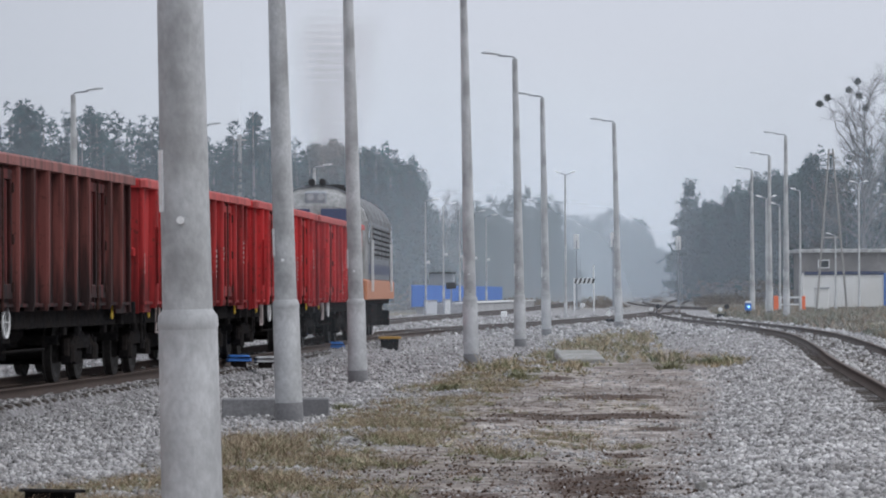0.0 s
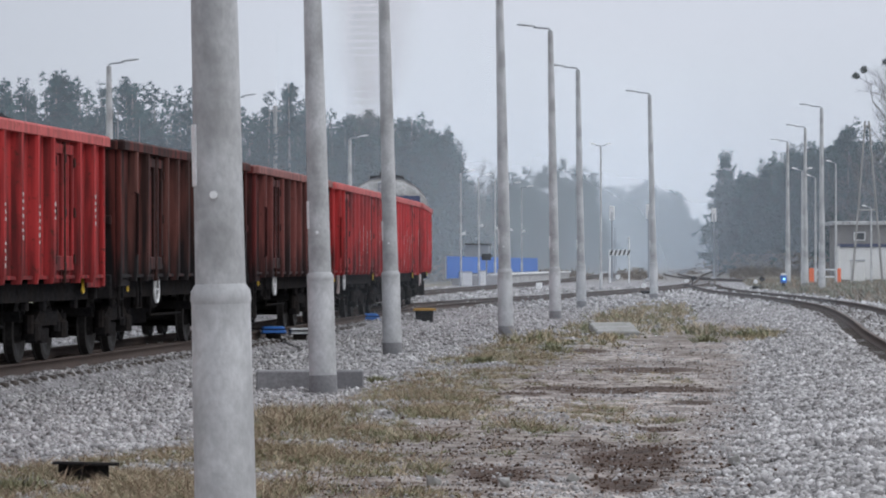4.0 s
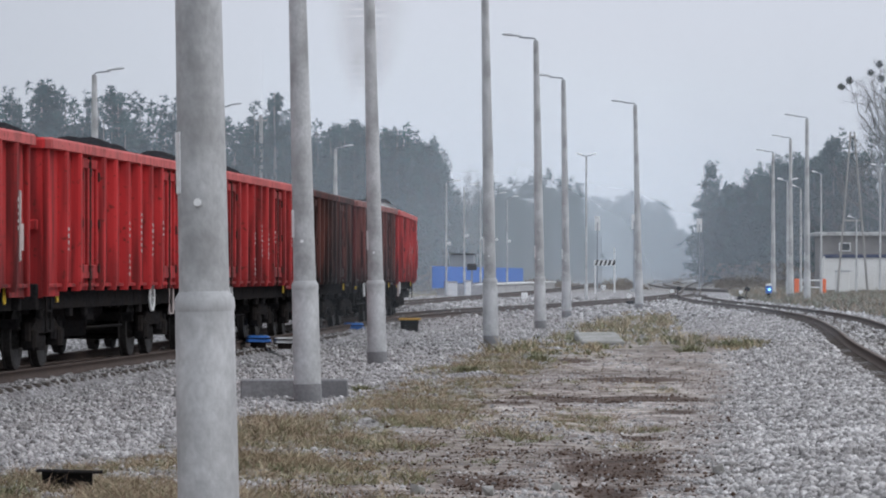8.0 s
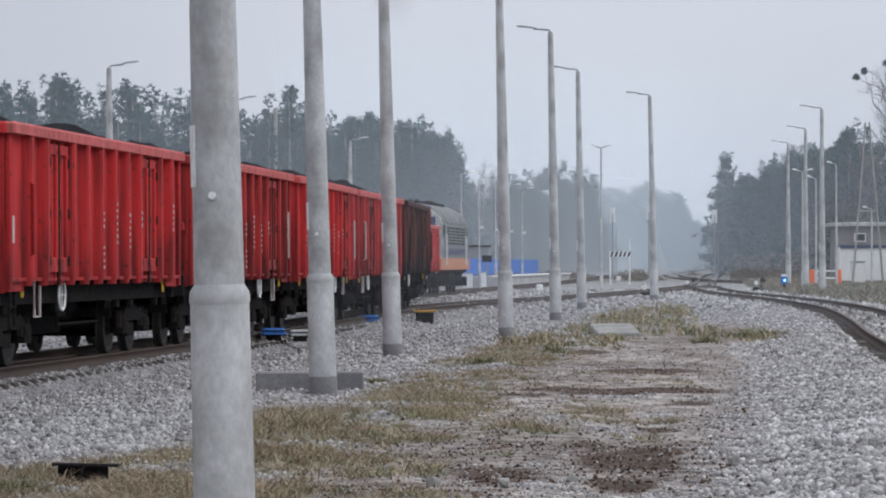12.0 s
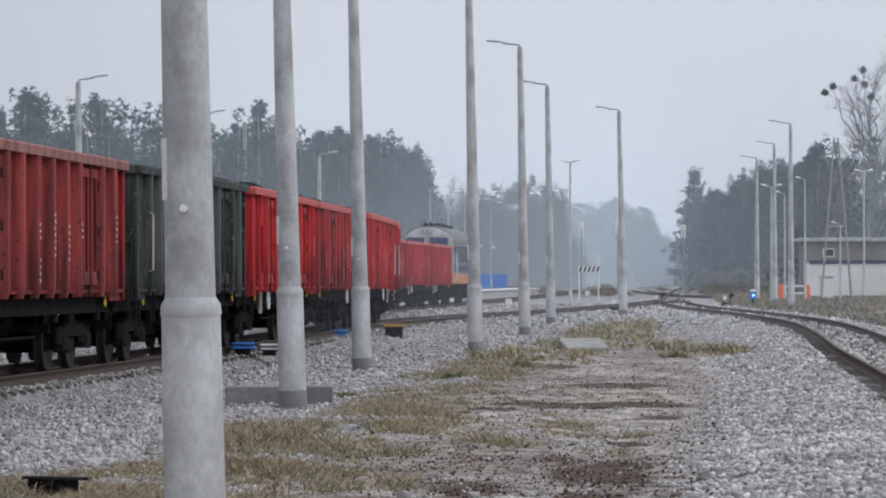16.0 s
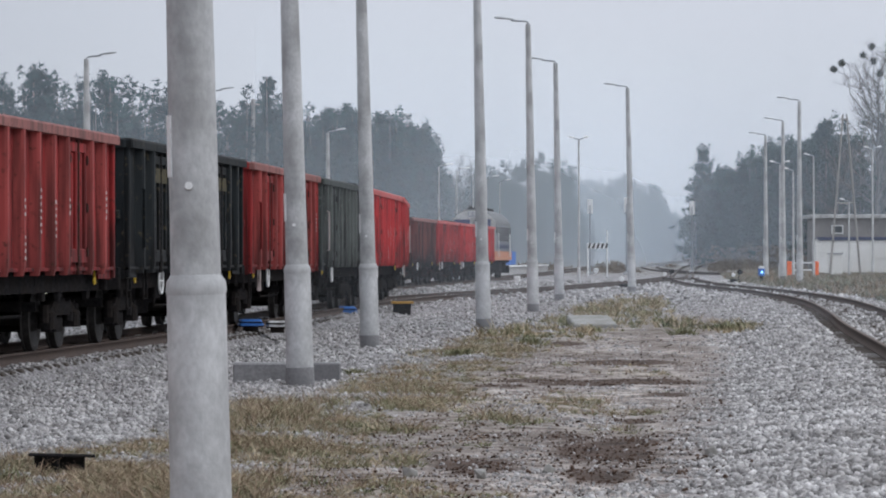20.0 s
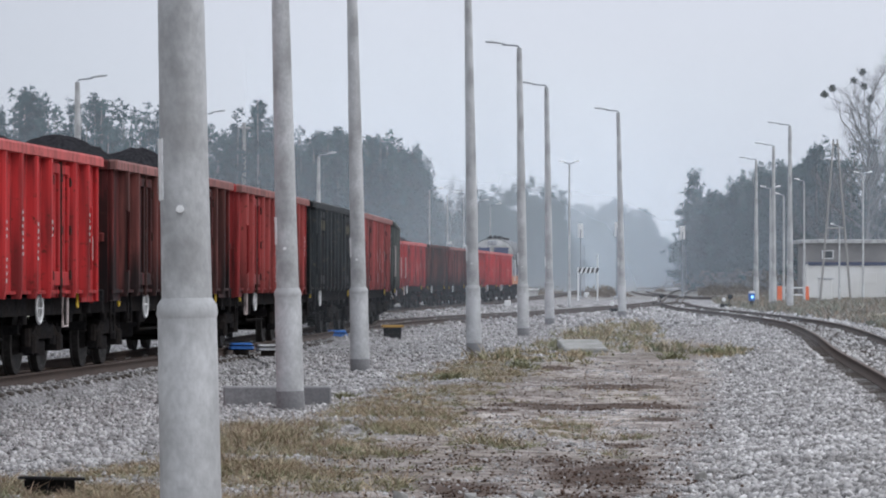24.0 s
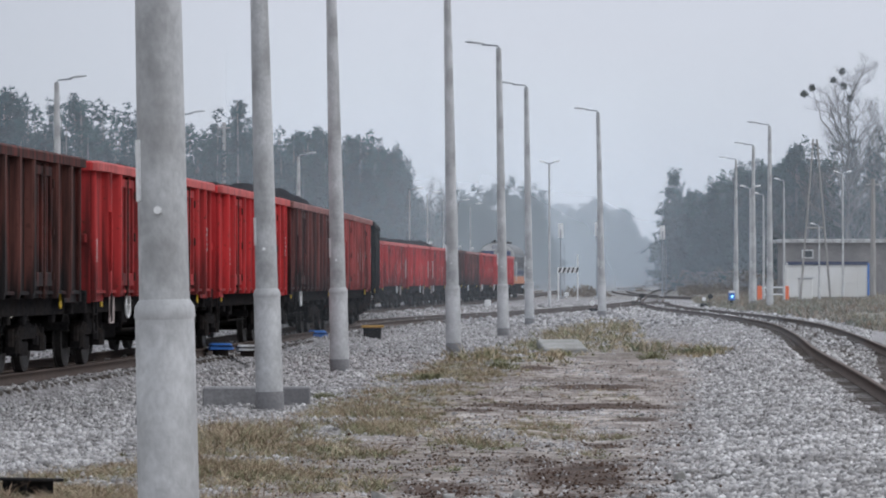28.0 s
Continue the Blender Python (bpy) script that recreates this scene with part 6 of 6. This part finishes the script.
beam = thing("concrete_beam", "grey concrete beam lying behind a lamp post", "beam", pose(-2.05, 49.2, float(ground_z(-2.05, 49.2)) - 0.03, 0, 0, 1.5))
part("body", Geo().box((0, 0, 0.14), (1.48, 0.42, 0.30), cut=0.02), M_CONC_DARK, beam)
slab = thing("concrete_slab", "pale concrete cover slab lying tilted in the grass", "slab", pose(3.82, 87, float(ground_z(3.82, 87)) + 0.06, 5, 0, 3))
part("body", Geo().box((0, 0, 0.06), (1.05, 2.2, 0.16), cut=0.03), M_SLAB, slab)

tr = thing("steel_trough", "black steel section lying at the edge of the gravel", "steel section", pose(-2.96, 28.2, float(ground_z(-2.96, 28.2)) + 0.0, 0, 1.5, 2))
part("upper_flange", Geo().box((0, 0, 0.165), (0.52, 0.16, 0.018), cut=0.004), M_BLACK, tr)
part("lower_flange", Geo().box((-0.02, 0, 0.008), (0.44, 0.14, 0.018), cut=0.004), M_BLACK, tr)
part("web", Geo().box((-0.02, 0.05, 0.085), (0.40, 0.012, 0.14)), M_BLACK, tr)
part("stiffener", Geo().box((-0.03, -0.01, 0.085), (0.014, 0.11, 0.14)), M_BLACK, tr)
for i, (x, y, s) in enumerate(((-0.2, 27.9, 0.07), (0.35, 27.6, 0.06), (0.9, 28.4, 0.05), (2.4, 31, 0.06), (-3.3, 30.5, 0.05))):
    rk = thing("loose_rock", "angular pale rock lying among the gravel", "rock", pose(x, y, float(ground_z(x, y)) + s * 0.5, 20 * i, 35 * i, 50 * i), "loose rocks")
    g = Geo()
    rr = random.Random(i)
    bm_pts = [Vector((rr.gauss(0, 1), rr.gauss(0, 1), rr.gauss(0, 1))).normalized() * s * rr.uniform(0.8, 1.3) for _ in range(16)]
    bm = bmesh.new()
    for q in bm_pts:
        bm.verts.new(q)
    bmesh.ops.convex_hull(bm, input=bm.verts)
    me = bpy.data.meshes.new("rock_body")
    bm.to_mesh(me)
    bm.free()
    me.materials.append(M_SLAB)
    part("body", me, None, rk)


# ---- loose ballast: crushed stones in many thousands ----
M_STONE = grained("crushed_limestone", (0.295, 0.29, 0.295), (0.475, 0.47, 0.48), 2.0, 0.9, c3=(0.17, 0.16, 0.155), fine=30, stain=0.7, bump=0.1, per_piece=0.48, islands=True)

M_STONE_OLD = grained("weathered_ballast", (0.35, 0.343, 0.348), (0.56, 0.553, 0.563), 2.0, 0.9, c3=(0.13, 0.122, 0.118), fine=30, stain=0.75, bump=0.1, per_piece=0.5, islands=True)
M_CLOD = grained("damp_brown_earth", (0.026, 0.014, 0.010), (0.062, 0.036, 0.026), 2.0, 0.95, c3=(0.13, 0.095, 0.075), fine=30, stain=0.5, bump=0.1, per_piece=0.4, islands=True, spec=0.1)


def scatter_stones(name, n, y0, y1, small, large, seed, label, clods=False, pebbles=False):
    r = np.random.RandomState(seed)
    u = r.uniform(0, 1, n)
    y = y0 * (y1 / y0) ** u
    x = r.uniform(-1, 1, n) * (0.128 * y + 0.3)
    bare = np.clip(grass_amount(x, y) * 0.85 + 1.3 * dirt_amount(x, y) + worn_zone(x, y) * (0.78 - 0.7 * np.clip(wave(x + 13, y * 0.45, 2.4), 0, 1)), 0, 1)
    keep = r.uniform(0, 1, n) > 0.95 * bare
    keep &= (np.abs(np.abs(MAIN.away(x, y)) - 0.80) > 0.14) | (y > 95)
    if pebbles:
        keep = r.uniform(0, 1, n) < worn_zone(x, y) * (1 - 0.8 * grass_amount(x, y)) * (1 - 0.95 * dirt_amount(x, y))
    if clods:
        keep = r.uniform(0, 1, n) < dirt_amount(x, y) + 0.45 * worn_zone(x, y) * np.clip(0.2 + wave(x + 7, y * 0.5, 2.0), 0, 1)
    for line in (MAIN, SIDING):
        off = np.abs(line.away(x, y))
        keep &= (np.abs(off - 0.7535) > 0.10) & ((line is MAIN) | (np.abs(off - 0.88) > 0.20))
    x, y, bare = x[keep], y[keep], bare[keep]
    n = len(x)
    cube = np.array([(-1, -1, -1), (1, -1, -1), (1, 1, -1), (-1, 1, -1), (-1, -1, 1), (1, -1, 1), (1, 1, 1), (-1, 1, 1)], float)
    v = cube[None] * (0.75 + r.uniform(-0.4, 0.4, (n, 8, 3)))
    v[:, 4:, :2] *= r.uniform(0.25, 0.95, (n, 1, 1))
    a, t = r.uniform(0, 2 * math.pi, n), r.normal(0, 0.45, (2, n))
    c, s = np.cos(a)[:, None], np.sin(a)[:, None]
    v = np.stack([v[..., 0] * c - v[..., 1] * s, v[..., 0] * s + v[..., 1] * c, v[..., 2] * 0.75], -1)
    c, s = np.cos(t[0])[:, None], np.sin(t[0])[:, None]
    v = np.stack([v[..., 0], v[..., 1] * c - v[..., 2] * s, v[..., 1] * s + v[..., 2] * c], -1)
    c, s = np.cos(t[1])[:, None], np.sin(t[1])[:, None]
    v = np.stack([v[..., 0] * c + v[..., 2] * s, v[..., 1], -v[..., 0] * s + v[..., 2] * c], -1)
    size = (small + (large - small) * r.uniform(0, 1, n) ** 3) * (1 - 0.45 * bare)
    v = v * size[:, None, None] + np.stack([x, y, ground_z(x, y) + size * r.uniform(-0.1, 0.45, n)], -1)[:, None]
    f = np.array([(3, 2, 1, 0), (4, 5, 6, 7), (0, 1, 5, 4), (1, 2, 6, 5), (2, 3, 7, 6), (3, 0, 4, 7)])
    faces = (f[None] + 8 * np.arange(n)[:, None, None]).reshape(-1, 4)
    me = big_mesh(name, v.reshape(-1, 3), faces, M_CLOD if clods else M_STONE)
    if not clods:
        # older, greyer ballast along the siding
        me.materials.append(M_STONE_OLD)
        old = r.uniform(0, 1, n) < smoothstep(-4.6, -2.6, SIDING.away(x, y))
        me.polygons.foreach_set("material_index", np.repeat(old, 6).astype(np.int32))
    return tagged(new(name, me), label, "earth" if clods else "ballast", kind="stuff")


scatter_stones("near_ballast", 105000, 23.3, 62, 0.012, 0.043, 11, "loose pale grey crushed stones of the ballast")
scatter_stones("further_ballast", 26000, 62, 130, 0.03, 0.06, 12, "pale grey crushed stones between the tracks")
scatter_stones("far_ballast", 16000, 130, 230, 0.05, 0.11, 14, "coarse pale ballast further along the tracks")
scatter_stones("pebbles", 60000, 23.3, 75, 0.008, 0.024, 15, "small flat pebbles trodden into the earth", pebbles=True)
scatter_stones("earth_clods", 52000, 23.3, 75, 0.012, 0.034, 13, "crumbs of damp brown earth among the gravel", True)


# ---- dry grass and weeds ----
def blades_at(r, x, y, high, blades, lean, width):
    n = len(x)
    z = ground_z(x, y) - 0.01
    c = np.repeat(np.stack([x, y, z], -1), blades, 0)
    h = np.repeat(high, blades)[:, None] * r.uniform(0.35, 1.1, (n * blades, 1))
    d = np.concatenate([r.normal(0, lean, (n * blades, 2)), np.ones((n * blades, 1))], 1)
    c[:, :2] += r.normal(0, 1, (n * blades, 2)) * np.repeat(high, blades)[:, None] * 0.35
    a = r.uniform(0, 2 * math.pi, n * blades)
    w = np.stack([np.cos(a), np.sin(a), np.zeros_like(a)], -1) * width * r.uniform(0.6, 1.5, (n * blades, 1))
    midp, tip = c + d * h * 0.6, c + d * h * np.array([1.35, 1.35, 1.0])
    v = np.stack([c - w, c + w, midp + w * 0.8, tip, midp - w * 0.8], 1).reshape(-1, 3)
    i = 5 * np.arange(n * blades)[:, None]
    return v, np.concatenate([i + np.array([[0, 1, 2]]), i + np.array([[0, 2, 4]]), i + np.array([[4, 2, 3]])])


M_STRAW = grained("dry_straw_grass", (0.25, 0.215, 0.145), (0.46, 0.40, 0.29), 1.0, 0.9, c3=(0.22, 0.14, 0.085), fine=4, bump=0, per_piece=0.35, islands=True)
M_WEED = grained("olive_weeds", (0.115, 0.13, 0.072), (0.235, 0.24, 0.145), 1.0, 0.9, c3=(0.22, 0.185, 0.115), fine=4, bump=0, per_piece=0.35, islands=True)
M_RUSSET = grained("russet_dead_stalks", (0.17, 0.12, 0.085), (0.30, 0.225, 0.165), 1.0, 0.95, fine=4, bump=0, per_piece=0.3, islands=True)


def scatter_grass(name, mat, n, y0, y1, high, blades, lean, width, seed, label, floor=0.25, bias=1.0):
    r = np.random.RandomState(seed)
    y = y0 * (y1 / y0) ** r.uniform(0, 1, n)
    x = r.uniform(-1, 1, n) * (0.128 * y + 0.3)
    g = grass_amount(x, y)
    g = g * (1 - 0.9 * dirt_amount(x, y))
    keep = (g > floor) & (r.uniform(0, 1, n) < g * bias) & (np.abs(MAIN.away(x, y)) > 1.7)
    x, y = x[keep], y[keep]
    tall = 0.55 + 1.1 * np.clip(0.35 + wave(x, y * 0.7, 2.2), 0, 1.3)
    v, f = blades_at(r, x, y, high * tall * r.uniform(0.5, 1.25, len(x)), blades, lean, width)
    return tagged(new(name, big_mesh(name, v, f, mat)), label, "grass", kind="stuff")


scatter_grass("dry_grass", M_STRAW, 15500, 23.3, 75, 0.12, 13, 0.9, 0.0034, 31, "low dry straw-coloured grass on the gravel")
scatter_grass("green_weeds", M_WEED, 38000, 23.3, 75, 0.075, 12, 0.95, 0.0042, 32, "low olive green weeds among the dry grass", 0.18, 0.9)
scatter_grass("dead_stalks", M_RUSSET, 16000, 23.3, 75, 0.15, 9, 0.7, 0.0035, 33, "brown dead stalks among the dry grass", 0.18, 0.8)
scatter_grass("mid_grass", M_STRAW, 10000, 75, 150, 0.20, 9, 0.5, 0.013, 34, "dry tufts of grass further along the tracks")
scatter_grass("mid_weeds", M_WEED, 7500, 75, 150, 0.19, 9, 0.6, 0.015, 35, "olive weeds further along the tracks", 0.25, 0.8)


M_BANK = grained("grey_dry_bank_grass", (0.23, 0.21, 0.175), (0.36, 0.335, 0.285), 0.4, 0.95, c3=(0.16, 0.14, 0.115), fine=2, bump=0, per_piece=0.25, islands=True)
M_BANK_GREEN = grained("grey_olive_bank_growth", (0.13, 0.14, 0.105), (0.23, 0.235, 0.18), 0.4, 0.95, c3=(0.11, 0.10, 0.08), fine=2, bump=0, per_piece=0.25, islands=True)


def bank_growth(name, mat, n, high, blades, width, seed, label):
    """Rough growth on the bank beyond the siding and on the verge left of the main track."""
    r = np.random.RandomState(seed)
    y = r.uniform(95, 300, n)
    x = np.interp(y, SIDING.y, SIDING.x) + 3.2 + r.uniform(0, 1, n) ** 1.4 * 22
    clump = wave(x, y, 0.9) + 0.6 * wave(x, y, 0.37)
    keep = clump > r.uniform(-1.0, 0.7, n)
    x, y, clump = x[keep], y[keep], clump[keep]
    v, f = blades_at(r, x, y, high * r.uniform(0.4, 1.0, len(x)) * np.clip(0.75 + 0.75 * clump, 0.3, 1.7), blades, 0.4, width)
    return tagged(new(name, big_mesh(name, v, f, mat)), label, "grass", kind="stuff")


bank_growth("bank_grass", M_BANK, 9000, 0.40, 9, 0.022, 36, "rough dry grass on the bank beyond the siding")
bank_growth("bank_weeds", M_BANK_GREEN, 7000, 0.44, 9, 0.026, 37, "olive weeds on the bank beyond the siding")
bank_growth("bank_stalks", M_RUSSET, 4000, 0.50, 9, 0.018, 38, "brown dead stalks on the bank beyond the siding")


def weed_clump(at, high, seed):
    r = np.random.RandomState(seed)
    n = 14
    x, y = r.normal(0, high * 0.6, n), r.normal(0, high * 0.6, n)
    z0 = float(ground_z(*at))
    v, f = blades_at(r, x + at[0], y + at[1], np.full(n, high), 12, 0.7, 0.012)
    v = v - np.array([at[0], at[1], z0])
    w = thing("weed_clump", "dark green weed clump growing in the gravel", "weed", pose(at[0], at[1], z0), "weed clumps")
    part("leaves", big_mesh("leaves", v, f, M_WEED), None, w)


for i, (x, y, h) in enumerate(((-2.15, 42, 0.10), (-3.35, 27.2, 0.15), (-1.2, 52, 0.12), (0.4, 62, 0.15), (1.9, 70, 0.2), (6.9, 84, 0.25), (5.4, 78, 0.2))):
    weed_clump((x, y), h, 80 + i)


def motions():
    times = [i * 0.5 for i in range(57)]
    for wagon, i in TRAIN:
        walk(wagon, [(t, on_track((progress(t) - i - 0.5) * LENGTH, 4.5)) for t in times])
    walk(LOCO, [(t, on_track(progress(t) * LENGTH + 8.5, 4.6)) for t in times])
    walk(SMOKE, [(0, pose(-3.6, 128, 0)), (8, pose(-3.1, 128, 2.4)), (14, pose(-2.2, 128, 6.5)), (21, pose(-1.0, 128, 13)), (28, pose(0.5, 128, 20))])
    beats = [i / 15 for i in range(421)]
    for wheel, place, r in WHEELS:
        walk(wheel, [(t, Matrix.Translation(place) @ Matrix.Rotation(progress(t) * LENGTH / r, 4, "Y")) for t in beats])


motions()
